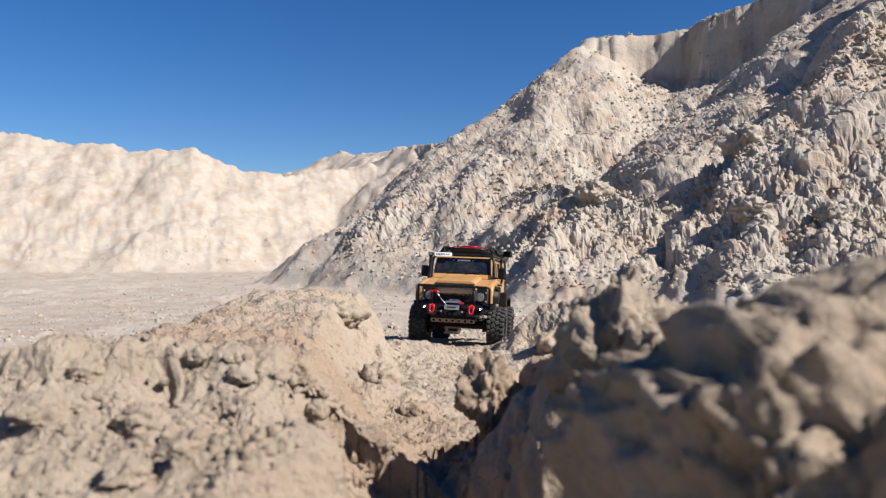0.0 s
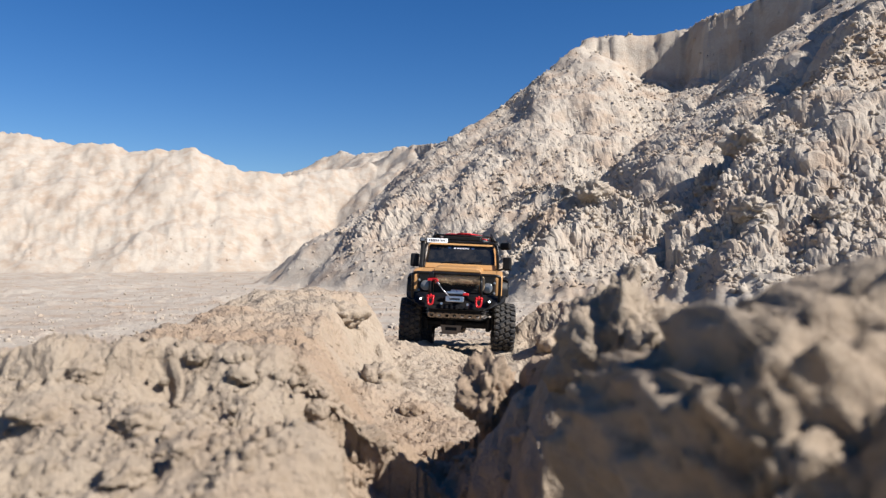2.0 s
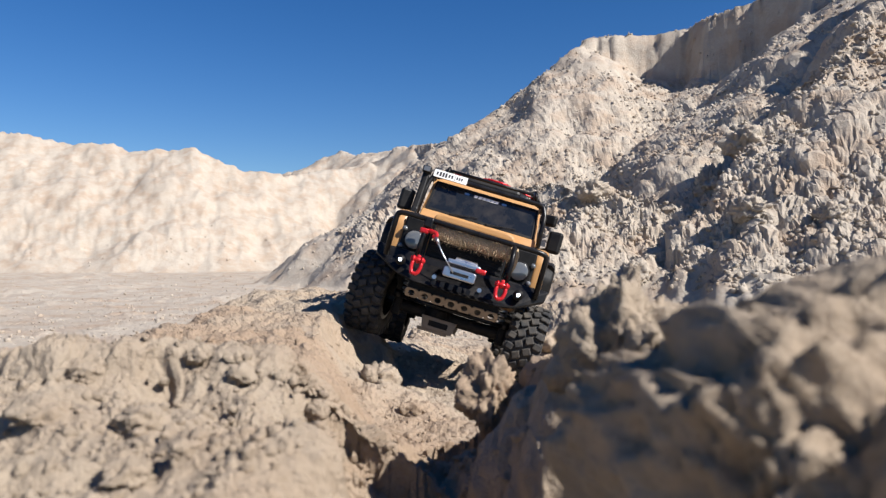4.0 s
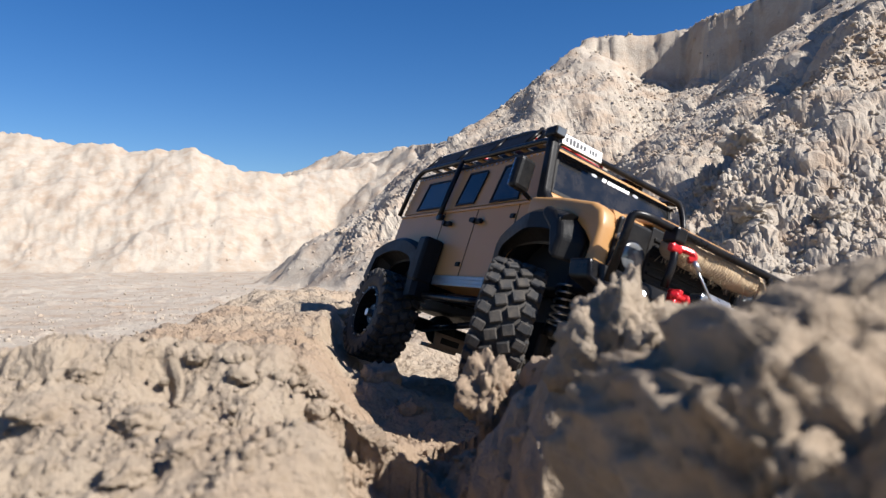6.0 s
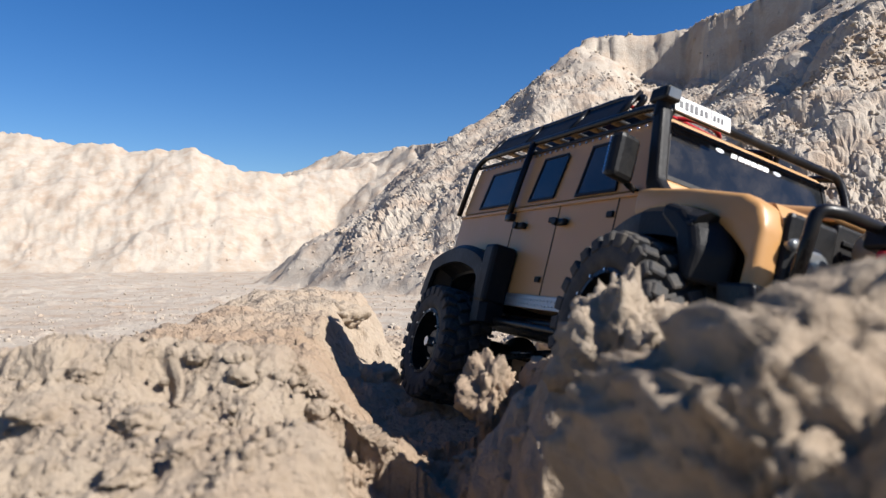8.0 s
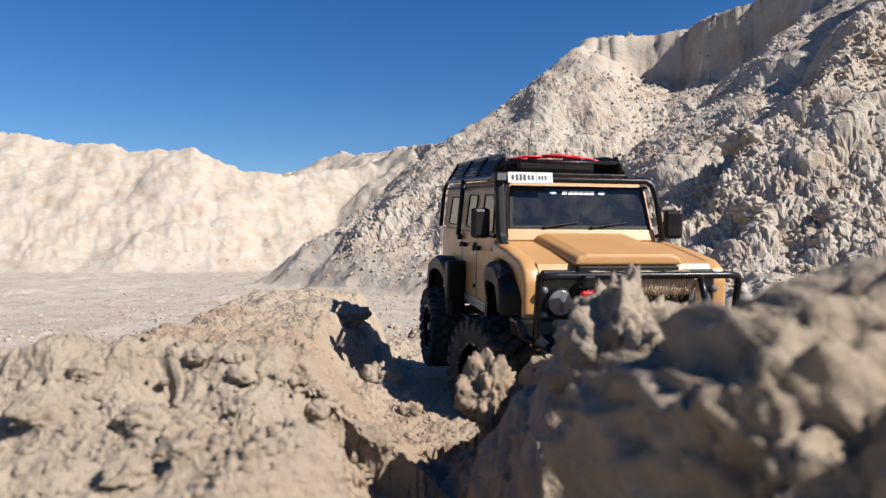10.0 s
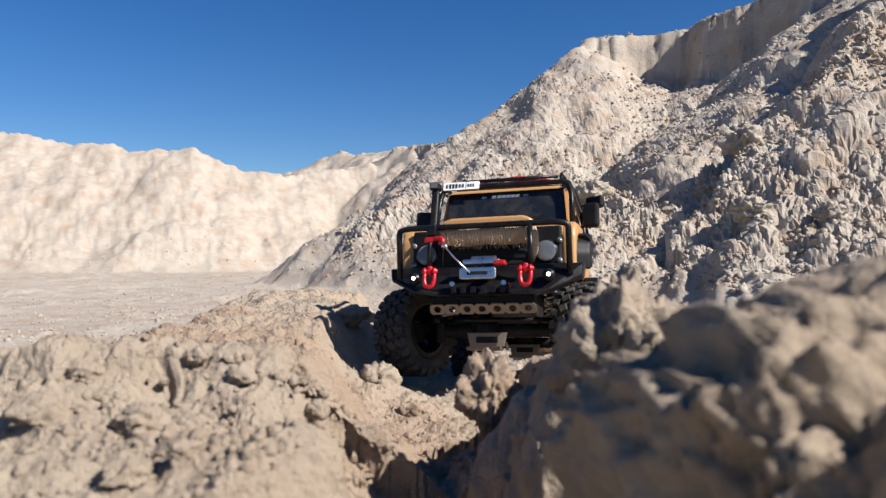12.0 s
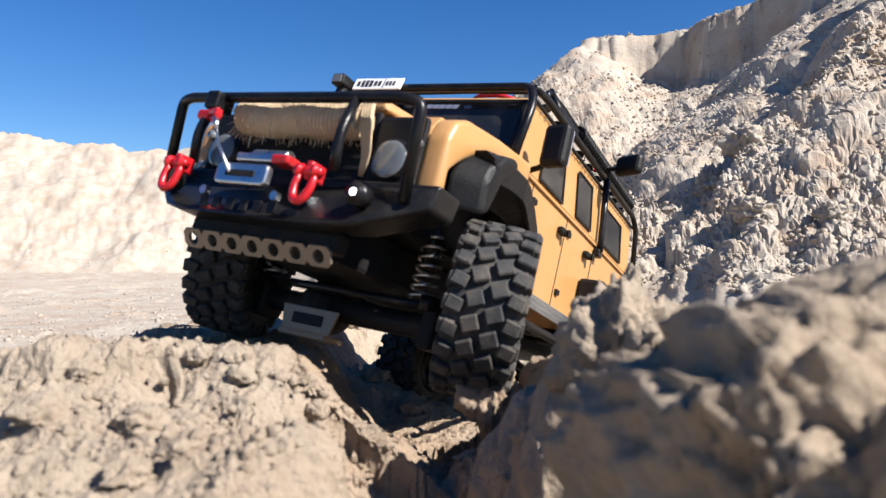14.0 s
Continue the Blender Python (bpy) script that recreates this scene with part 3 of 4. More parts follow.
# ---- the truck ----
def build_truck():
    truck = tagged(new("model_truck"), "ochre and black radio-controlled off-road truck, dusty, with a loaded roof rack", "model truck")
    P = lambda name, bm, mat, label="", parent=truck, smooth=False: part(name, bm, mat, parent, label, smooth)

    # lower body with both wheel arches
    prof = [(0.213, 0.118), (0.214, 0.176), (0.206, 0.187), (0.150, 0.196), (0.094, 0.203), (0.084, 0.205), (-0.262, 0.205), (-0.266, 0.14), (-0.262, 0.125)]
    prof += arc(REAR_X, 0.074, 0.082, 142, 27)
    prof += [(-0.116, 0.110), (0.036, 0.110)]
    prof += arc(0.132, 0.085, 0.098, 165, 45) + [(0.201, 0.121)]
    bm = bmesh.new()
    slab(bm, prof, lambda u, v: (u, -0.0925, v), lambda u, v: (u, 0.0925, v), 0.004)
    body = P("body", bm, PAINT, "ochre painted body shell filmed with dust")

    # bonnet, a raised panel with rounded shoulders
    bm = bmesh.new()
    pts = [(-0.060, 0), (-0.056, 0.008), (-0.046, 0.011), (0.046, 0.011), (0.056, 0.008), (0.060, 0)]
    slab(bm, [(y, z) for y, z in pts], lambda u, v: (0.216, u * 0.97, 0.186 + v), lambda u, v: (0.095, u, 0.2015 + v), 0.003)
    P("bonnet", bm, PAINT)
    # cowl below the windscreen
    bm = bmesh.new()
    slab(bm, [(-0.0915, 0.203), (0.0915, 0.203), (0.0905, 0.2165), (-0.0905, 0.2165)], lambda u, v: (0.098 - (v - 0.203) * 0.4, u, v), lambda u, v: (0.06, u, v), 0.002)
    P("cowl", bm, PAINT)

    # cabin: greenhouse, tapering to the roof
    bm = bmesh.new()
    o = bmesh.new()
    rings = []
    for z, fx, rx, hy in ((0.205, 0.0930, -0.262, 0.0925), (0.2665, 0.0735, -0.256, 0.0865), (0.2725, 0.068, -0.252, 0.0815), (0.2745, 0.055, -0.245, 0.070)):
        rings.append([o.verts.new(p) for p in ((rx, -hy, z), (fx, -hy, z), (fx, hy, z), (rx, hy, z))])
    for a, b in zip(rings, rings[1:]):
        for i in range(4):
            o.faces.new((a[i], a[(i + 1) % 4], b[(i + 1) % 4], b[i]))
    o.faces.new(rings[0][::-1])
    o.faces.new(rings[-1])
    bmesh.ops.recalc_face_normals(o, faces=o.faces[:])
    bmesh.ops.bevel(o, geom=[e for e in o.edges if e.calc_face_angle(0) > 0.2], offset=0.003, segments=2, affect='EDGES')
    merge(bm, o)
    P("cabin", bm, PAINT)

    # windscreen, lying on the sloped front
    def screen(u, v, d):
        x = 0.0930 + (0.0735 - 0.0930) * (v - 0.205) / 0.0615
        return (x + 0.0008 + d, u, v + 0.3 * d)
    out_s = [(-0.0865, 0.2165), (0.0865, 0.2165), (0.0820, 0.2655), (-0.0820, 0.2655)]
    in_s = [(-0.0825, 0.2200), (0.0825, 0.2200), (0.0785, 0.2625), (-0.0785, 0.2625)]
    bm = bmesh.new()
    slab(bm, in_s, lambda u, v: screen(u, v, -0.0005), lambda u, v: screen(u, v, 0.0006))
    ws = P("windscreen", bm, GLASS, "dark tinted windscreen")
    bm = bmesh.new()
    ring_plate(bm, out_s, in_s, screen)
    P("seal", bm, BLACK, "", ws)
    # white decal, plain bars, and two oval badges
    for u0 in (-0.020, -0.0125, -0.006, 0.0005, 0.007, 0.0135):
        bm = bmesh.new()
        slab(bm, [(u0, 0.2560), (u0 + 0.0056, 0.2560), (u0 + 0.0068, 0.2600), (u0 + 0.0012, 0.2600)], lambda u, v: screen(u, v, 0.0008), lambda u, v: screen(u, v, 0.0012))
        P("decal", bm, DECAL, "", ws)
    for u0 in (-0.031, 0.029):
        bm = bmesh.new()
        slab(bm, [(u0 + 0.0042 * math.cos(a), 0.2580 + 0.0018 * math.sin(a)) for a in (k * math.pi / 8 for k in range(16))], lambda u, v: screen(u, v, 0.0008), lambda u, v: screen(u, v, 0.0012))
        P("badge", bm, SILVER, "", ws)
    for u0, u1 in ((-0.045, -0.004), (0.012, 0.056)):
        bm = bmesh.new()
        tube(bm, [screen(u0, 0.2175, 0.004), screen(u1, 0.2235, 0.003)], 0.0009, 0, 6)
        tube(bm, [screen(u0 - 0.002, 0.2165, 0.002), screen(u0, 0.2175, 0.004)], 0.0016, 0, 6)
        P("wiper", bm, BLACK, "", ws)

    # side windows, door lines, handles, hinges, sills and sliders
    for s in (-1, 1):
        def side(u, v, d, s=s):
            y = 0.0925 + (0.0865 - 0.0925) * (v - 0.205) / 0.0615 if v > 0.205 else 0.0925
            return (u, s * (y + 0.0006 + d), v)
        for outer in ([(-0.014, 0.2090), (0.046, 0.2090), (0.040, 0.2490), (0.030, 0.2560), (-0.010, 0.2560)], [(-0.100, 0.2110), (-0.052, 0.2110), (-0.046, 0.2520), (-0.051, 0.2560), (-0.093, 0.2560)], [(-0.216, 0.2110), (-0.136, 0.2110), (-0.136, 0.2500), (-0.140, 0.2530), (-0.209, 0.2530)]):
            cx, cz = sum(p[0] for p in outer) / 5, sum(p[1] for p in outer) / 5
            inner = [(cx + (a - cx) * 0.93, cz + (b - cz) * 0.91) for a, b in outer]
            bm = bmesh.new()
            slab(bm, inner, lambda u, v: side(u, v, -0.001), lambda u, v: side(u, v, 0.0005))
            win = P("side_window", bm, GLASS, "dark tinted side window")
            bm = bmesh.new()
            ring_plate(bm, outer, inner, side)
            P("window_frame", bm, BLACK, "", win)
        for x0, z0 in ((0.052, 0.150), (-0.036, 0.121), (-0.122, 0.121)):
            bm = bmesh.new()
            rbox(bm, x0, x0 + 0.0012, s * 0.0921 - 0.0008, s * 0.0921 + 0.0008, z0, 0.203, 0)
            P("door_gap", bm, SHELL)
        for x0 in (-0.0228, -0.0985):
            bm = bmesh.new()
            rbox(bm, x0 - 0.008, x0 + 0.008, s * 0.0955 - 0.003, s * 0.0955 + 0.003, 0.1835, 0.1895, 0.0018)
            cyl(bm, 0.0035, 0.004, pose(x0 - 0.005, s * 0.0985, 0.1865, 90), 12)
            P("door_handle", bm, BLACK, "black door handle")
        for x0, z0 in ((0.046, 0.19), (0.042, 0.158), (-0.044, 0.19), (-0.044, 0.135)):
            bm = bmesh.new()
            rbox(bm, x0 - 0.004, x0 + 0.004, s * 0.0935 - 0.0014, s * 0.0935 + 0.0014, z0 - 0.0025, z0 + 0.0025, 0.0006)
            P("hinge", bm, BLACK)
        bm = bmesh.new()
        rbox(bm, -0.108, 0.028, s * 0.0935 - 0.001, s * 0.0935 + 0.001, 0.1085, 0.1205, 0.0005)
        for k in range(22):
            for j in (0, 1):
                rbox(bm, -0.105 + k * 0.006 + j * 0.003, -0.102 + k * 0.006 + j * 0.003, s * 0.0948 - 0.0004, s * 0.0948 + 0.0004, 0.111 + 0.0045 * j, 0.1125 + 0.0045 * j, 0)
        P("sill_plate", bm, CHECKER, "silver tread plate along the sill")
        bm = bmesh.new()
        rbox(bm, -0.262, 0.08, s * 0.0938 - 0.001, s * 0.0938 + 0.001, 0.2025, 0.2055, 0.0006)
        P("waist_moulding", bm, PAINT)
        bm = bmesh.new()
        for z0, y0 in ((0.092, 0.1), (0.098, 0.083)):
            tube(bm, [(-0.112, s * y0 * 0.8, z0 + 0.004), (-0.104, s * y0, z0), (0.030, s * y0, z0), (0.038, s * y0 * 0.8, z0 + 0.004)], 0.0038, 0.006, 8)
        for x0 in (-0.085, -0.025, 0.018):
            tube(bm, [(x0, s * 0.045, 0.095), (x0, s * 0.1, 0.092)], 0.003, 0, 8)
        P("rock_slider", bm, STEEL_BLACK, "black tube rock slider", smooth=True)
        # rivets along the gutter
        bm = bmesh.new()
        for k in range(30):
            cyl(bm, 0.0011, 0.0012, pose(-0.245 + k * 0.0105, s * 0.0885, 0.262, 90), 8)
        P("gutter_rivets", bm, SILVER)
        bm = bmesh.new()
        rbox(bm, -0.256, 0.074, s * 0.0885 - 0.0012, s * 0.0885 + 0.0012, 0.2645, 0.2675, 0.0008)
        P("gutter", bm, BLACK)

        # arch flares
        def flare(cx, cz, r, a0, a1, y_wide, drop, taper):
            bm = bmesh.new()
            secs = []
            n = 18
            for i in range(n + 1):
                a = radians(a0 + (a1 - a0) * i / n)
                ca, sa = math.cos(a), math.sin(a)
                # squared-off arch
                k = 1.0 / max(abs(ca), abs(sa)) ** 0.45
                rr = r * k
                sec = []
                # the lip draws in towards the door
                w = min(1.0, max(0.0, (math.degrees(a) - 95) / 55)) if taper else 0.0
                y_out = y_wide - taper * w
                slim = 1 - 0.75 * w
                for dr, y in ((-0.017 * slim, 0.0938), (0.010 * slim, 0.0938), (0.011 * slim, max(0.0942, y_out - 0.006)), (0.006 * slim, y_out), (-0.006 - drop, y_out), (-0.006 - drop, y_out - 0.003), (-0.002, max(0.0945, y_out - 0.006)), (-0.014 * slim, 0.0950)):
                    sec.append(bm.verts.new((cx + (rr + dr) * ca, s * y, cz + (rr + dr) * sa * 0.95)))
                secs.append(sec)
            m = len(secs[0])
            for p, q in zip(secs, secs[1:]):
                for j in range(m):
                    bm.faces.new((p[j], p[(j + 1) % m], q[(j + 1) % m], q[j]))
            bm.faces.new(secs[0])
            bm.faces.new(secs[-1][::-1])
            bmesh.ops.recalc_face_normals(bm, faces=bm.faces[:])
            return bm
        for cx_, cz_, r_, a0_, a1_ in ((0.132, 0.085, 0.0975, 165, 42), (REAR_X, 0.074, 0.0815, 150, 20)):
            bm = bmesh.new()
            slab(bm, arc(cx_, cz_, r_, a0_, a1_, 14) + arc(cx_, cz_, r_ - 0.003, a1_, a0_, 14), lambda u, v: (u, s * 0.0915, v), lambda u, v: (u, s * 0.030, v))
            P("arch_liner", bm, SHELL)
        fl = P("front_flare", flare(0.132, 0.085, 0.092, 176, 62, 0.122, 0.004, 0.021), BLACK, "black plastic wheel-arch flare")
        bm = bmesh.new()
        slab(bm, [(0.186, 0.136), (0.194, 0.132), (0.196, 0.154), (0.190, 0.168), (0.177, 0.179), (0.160, 0.184), (0.158, 0.174), (0.176, 0.160)], lambda u, v: (u, s * 0.100, v), lambda u, v: (u - 0.012, s * 0.1235, v), 0.004)
        P("flare_nose", bm, BLACK, "", fl)
        bm = bmesh.new()
        rbox(bm, 0.164, 0.178, s * 0.1222 - 0.0012, s * 0.1222 + 0.0012, 0.166, 0.170, 0.001, None)
        P("vent_slot", bm, SHELL, "", fl)
        rf = P("rear_flare", flare(REAR_X, 0.076, 0.082, 160, 8, 0.118, 0.004, 0.0), BLACK, "black plastic wheel-arch flare")
        bm = bmesh.new()
        rbox(bm, -0.117, -0.094, s * 0.106 - 0.013, s * 0.106 + 0.013, 0.105, 0.163, 0.004)
        P("mud_guard", bm, BLACK, "", rf)

        # door mirror
        bm = bmesh.new()
        rbox(bm, -0.006, 0.006, -0.011, 0.011, -0.017, 0.017, 0.004, pose(0.084, s * 0.119, 0.2225, 0, 0, s * -14))
        mirror = P("door_mirror", bm, BLACK, "black door mirror")
        bm = bmesh.new()
        rbox(bm, -0.0072, -0.0058, -0.009, 0.009, -0.0145, 0.0145, 0.0005, pose(0.084, s * 0.119, 0.2225, 0, 0, s * -14))
        P("mirror_glass", bm, SILVER, "", mirror)
        bm = bmesh.new()
        tube(bm, [(0.070, s * 0.090, 0.206), (0.076, s * 0.106, 0.208), (0.083, s * 0.117, 0.214)], 0.0024, 0.006, 8)
        P("mirror_arm", bm, BLACK, "", mirror)

        # front wing, rounded over the corner
        bm = bmesh.new()
        wing = [(0.094, 0.184), (0.094, 0.203), (0.150, 0.1975), (0.196, 0.190), (0.210, 0.183), (0.2155, 0.170), (0.2150, 0.116), (0.2035, 0.116)] + arc(0.132, 0.085, 0.099, 42, 108, 12)
        slab(bm, wing, lambda u, v: (u, s * 0.0905, v), lambda u, v: (u, s * 0.1080, v), 0.0075)
        P("front_wing", bm, PAINT, smooth=True)

        # headlight and its panel
        bm = bmesh.new()
        rbox(bm, 0.2125, 0.2185, s * 0.0735 - 0.0185, s * 0.0735 + 0.0185, 0.124, 0.182, 0.003)
        panel = P("headlight_panel", bm, BLACK)
        bm = bmesh.new()
        cyl(bm, 0.0145, 0.010, pose(0.2175, s * 0.0732, 0.151, 0, 90), 24, None, 0.0015)
        P("headlight_ring", bm, STEEL_BLACK, "", panel, True)
        bm = bmesh.new()
        o = bmesh.new()
        bmesh.ops.create_uvsphere(o, u_segments=20, v_segments=10, radius=0.0125)
        merge(bm, o, Matrix.LocRotScale((0.2222, s * 0.0732, 0.151), None, (0.14, 1, 1)))
        P("headlight", bm, LENS, "clear round headlight, unlit", panel, True)
        for dz in (-0.012, 0.012):
            bm = bmesh.new()
            cyl(bm, 0.0035, 0.005, pose(0.2200, s * 0.0895, 0.151 + dz, 0, 90), 12)
            P("side_marker", bm, LENS, "", panel, True)

        # fog lamp
        bm = bmesh.new()
        cyl(bm, 0.0068, 0.012, pose(0.2480, s * 0.0795, 0.1182, 0, 90), 18, None, 0.001)
        fog = P("fog_lamp", bm, STEEL_BLACK, smooth=True)
        bm = bmesh.new()
        o = bmesh.new()
        bmesh.ops.create_uvsphere(o, u_segments=14, v_segments=8, radius=0.0023)
        merge(bm, o, Matrix.LocRotScale((0.2540, s * 0.0795, 0.1182), None, (0.4, 1, 1)))
        P("fog_bulb", bm, LAMP, "lit white bulb", fog, True)

        # shackle
        bm = bmesh.new()
        rbox(bm, 0.255, 0.268, s * 0.0557 - 0.0025, s * 0.0557 + 0.0025, 0.119, 0.130, 0.0012)
        cyl(bm, 0.0026, 0.019, pose(0.267, s * 0.0557, 0.1235, 90), 12)
        for q in (-1, 1):
            cyl(bm, 0.0044, 0.0045, pose(0.267, s * 0.0557 + q * 0.0058, 0.1235, 90), 14, None, 0.001)
        u0 = s * 0.0557
        tube(bm, [(0.267, u0 - 0.0055, 0.1235), (0.2685, u0 - 0.0062, 0.114), (0.2695, u0 - 0.0042, 0.1065), (0.270, u0, 0.1045), (0.2695, u0 + 0.0042, 0.1065), (0.2685, u0 + 0.0062, 0.114), (0.267, u0 + 0.0055, 0.1235)], 0.0025, 0.004, 8)
        P("shackle", bm, RED, "red recovery shackle", smooth=True)

    # grille and bumper
    bm = bmesh.new()
    rbox(bm, 0.210, 0.216, -0.054, 0.054, 0.122, 0.186, 0.002)
    grille = P("grille", bm, SHELL)
    for k in range(7):
        bm = bmesh.new()
        rbox(bm, 0.2155, 0.2175, -0.050, 0.050, 0.129 + k * 0.0075, 0.132 + k * 0.0075, 0.0006)
        P("slat", bm, BLACK, "", grille)
    bm = bmesh.new()
    slab(bm, [(-0.118, 0.135), (0.118, 0.135), (0.116, 0.119), (0.080, 0.101), (0.055, 0.096), (-0.055, 0.096), (-0.080, 0.101), (-0.116, 0.119)], lambda u, v: (0.259 - max(0, abs(u) - 0.06) * 0.55, u, v), lambda u, v: (0.232 - max(0, abs(u) - 0.06) * 0.55, u, v), 0.0025)
    for k in range(6):
        rbox(bm, 0.2585, 0.2605, -0.032 + k * 0.0115, -0.026 + k * 0.0115, 0.0985, 0.106, 0.0005)
    bumper = P("bumper", bm, STEEL_BLACK, "black steel winch bumper")
    for y0 in (-0.030, 0.030):
        bm = bmesh.new()
        cyl(bm, 0.003, 0.004, pose(0.2605, y0, 0.109, 0, 90), 8)
        P("bolt", bm, SILVER, "", bumper)
    bm = bmesh.new()
    slab(bm, [(0.0215 * math.copysign(min(1, abs(math.cos(a)) * 1.25), math.cos(a)), 0.0068 * math.copysign(min(1, abs(math.sin(a)) * 1.5), math.sin(a))) for a in (k * math.pi / 12 for k in range(24))], lambda u, v: (0.2585, u, 0.1205 + v), lambda u, v: (0.2645, u, 0.1205 + v), 0.0015)
    fair = P("fairlead", bm, SILVER, "polished alloy winch fairlead")
    bm = bmesh.new()
    rbox(bm, 0.2640, 0.2652, -0.012, 0.012, 0.1185, 0.1225, 0.0004)
    P("cable_slot", bm, SHELL, "", fair)
    bm = bmesh.new()
    cyl(bm, 0.0055, 0.030, pose(0.246, 0.004, 0.1375, 90), 16, None, 0.001)
    rbox(bm, 0.240, 0.254, -0.020, 0.024, 0.1325, 0.1385, 0.0015)
    P("winch", bm, SILVER, "alloy winch drum", smooth=False)
    bm = bmesh.new()
    rbox(bm, 0.249, 0.262, 0.018, 0.032, 0.1295, 0.1355, 0.002)
    P("winch_clutch", bm, RED, "red clutch lever")

    # bull bar
    bm = bmesh.new()
    tube(bm, [(0.236, -0.102, 0.120), (0.243, -0.102, 0.178), (0.247, -0.090, 0.1795), (0.247, 0.090, 0.1795), (0.243, 0.102, 0.178), (0.236, 0.102, 0.120)], 0.0036, 0.014, 12)
    bull = P("bull_bar", bm, STEEL_BLACK, "glossy black tube bull bar", smooth=True)
    for s in (-1, 1):
        bm = bmesh.new()
        tube(bm, [(0.252, s * 0.060, 0.130), (0.256, s * 0.060, 0.152), (0.247, s * 0.058, 0.1795)], 0.0033, 0.01, 10)
        P("upright", bm, STEEL_BLACK, "", bull, True)
    bm = bmesh.new()
    rbox(bm, 0.240, 0.256, -0.064, -0.052, 0.168, 0.181, 0.002)
    P("clamp", bm, STEEL_BLACK, "", bull)

    # jute roll lashed behind the bar, with wound strands
    bm = bmesh.new()
    rng = random.Random(4)
    coil = []
    for k in range(34 * 18):
        a = k * 2 * math.pi / 18
        r = 0.0100 + 0.0007 * math.sin(k * 0.37) + 0.0004 * rng.random()
        coil.append((0.232 + r * math.cos(a), -0.047 + 0.0030 * a / (2 * math.pi), 0.1705 + r * math.sin(a)))
    tube(bm, coil, 0.0019, 0, 5)
    roll = P("jute_roll", bm, JUTE, "frayed jute rope wound in a roll", smooth=True)
    bm = bmesh.new()
    cyl(bm, 0.0092, 0.104, pose(0.232, 0.003, 0.1705, 90), 20)
    P("roll_core", bm, JUTE, "", roll, True)
    bm = bmesh.new()
    for k in range(260):
        y0, a = rng.uniform(-0.049, 0.058), rng.uniform(-2.6, 1.6)
        p = Vector((0.232 + 0.010 * math.cos(a), y0, 0.1705 + 0.010 * math.sin(a)))
        q = p + Vector((math.cos(a) * 0.005, rng.uniform(-0.004, 0.004), math.sin(a) * 0.004 - 0.004 * rng.random()))
        tube(bm, [p, q], 0.00022, 0, 3)
    tagged(P("frayed_fibre", bm, JUTE, "", roll), kind="stuff")
    bm = bmesh.new()
    for k in range(4):
        tube(bm, [(0.235, 0.054 + k * 0.0022, 0.181), (0.240, 0.060 + k * 0.002, 0.168), (0.232, 0.062 + 0.001 * k, 0.150), (0.225, 0.058, 0.138)], 0.0018, 0.006, 6)
    P("rope_tail", bm, JUTE, "", roll, True)

    # hook and winch line
    bm = bmesh.new()
    tube(bm, [(0.252, -0.064, 0.1630), (0.255, -0.052, 0.1650), (0.258, -0.044, 0.1640), (0.259, -0.042, 0.1600), (0.257, -0.047, 0.1580)], 0.0028, 0.004, 8)
    rbox(bm, 0.250, 0.257, -0.066, -0.054, 0.1595, 0.1665, 0.002)
    P("winch_hook", bm, RED, "red winch hook", smooth=False)
    bm = bmesh.new()
    tube(bm, [(0.259, -0.043, 0.158), (0.264, -0.028, 0.140), (0.2655, -0.008, 0.1205)], 0.0010, 0.004, 6)
    cyl(bm, 0.0022, 0.010, Matrix.Translation((0.2605, -0.040, 0.155)) @ Vector((0.3, 0.6, -0.7)).to_track_quat("Z", "Y").to_matrix().to_4x4(), 8)
    P("winch_line", bm, SILVER, "thin steel winch line", smooth=True)

    # perforated skid plate under the bumper
    tilt = pose(0.236, 0, 0.083, 0, 32, 0)
    bm = bmesh.new()
    o = bmesh.new()
    xs = [-0.063 + 0.018 * k for k in range(8)]
    for a, b in zip(xs, xs[1:]):
        c = (a + b) / 2
        circ = [(c + 0.0043 * math.cos(t), 0.0043 * math.sin(t)) for t in (j * math.pi / 8 + math.pi / 8 for j in range(16))]
        sq = []
        for (u, v) in circ:
            du, dv = u - c, v
            k = max(abs(du) / 0.009, abs(dv) / 0.0065)
            sq.append((c + du / k, dv / k))
        rows = [[o.verts.new((d, u, v)) for (u, v) in line] for line, d in ((circ, 0.0), (sq, 0.0), (sq, 0.002), (circ, 0.002))]
        for p, q in zip(rows, rows[1:] + rows[:1]):
            for i in range(16):
                o.faces.new((p[i], p[(i + 1) % 16], q[(i + 1) % 16], q[i]))
    bmesh.ops.remove_doubles(o, verts=o.verts[:], dist=0.00005)
    bmesh.ops.recalc_face_normals(o, faces=o.faces[:])
    merge(bm, o, tilt)
    P("skid_plate", bm, DULL, "bare metal skid plate with round holes")
    bm = bmesh.new()
    rbox(bm, 0.222, 0.236, -0.062, 0.062, 0.086, 0.098, 0.002)
    P("skid_mount", bm, SHELL)

    # chassis, inner arches, axles, links, shocks
    bm = bmesh.new()
    rbox(bm, -0.255, 0.225, -0.045, 0.045, 0.085, 0.118, 0.004)
    rbox(bm, -0.255, 0.212, -0.070, 0.070, 0.118, 0.182, 0.004)
    P("chassis", bm, SHELL, "black chassis and inner wheel tubs")
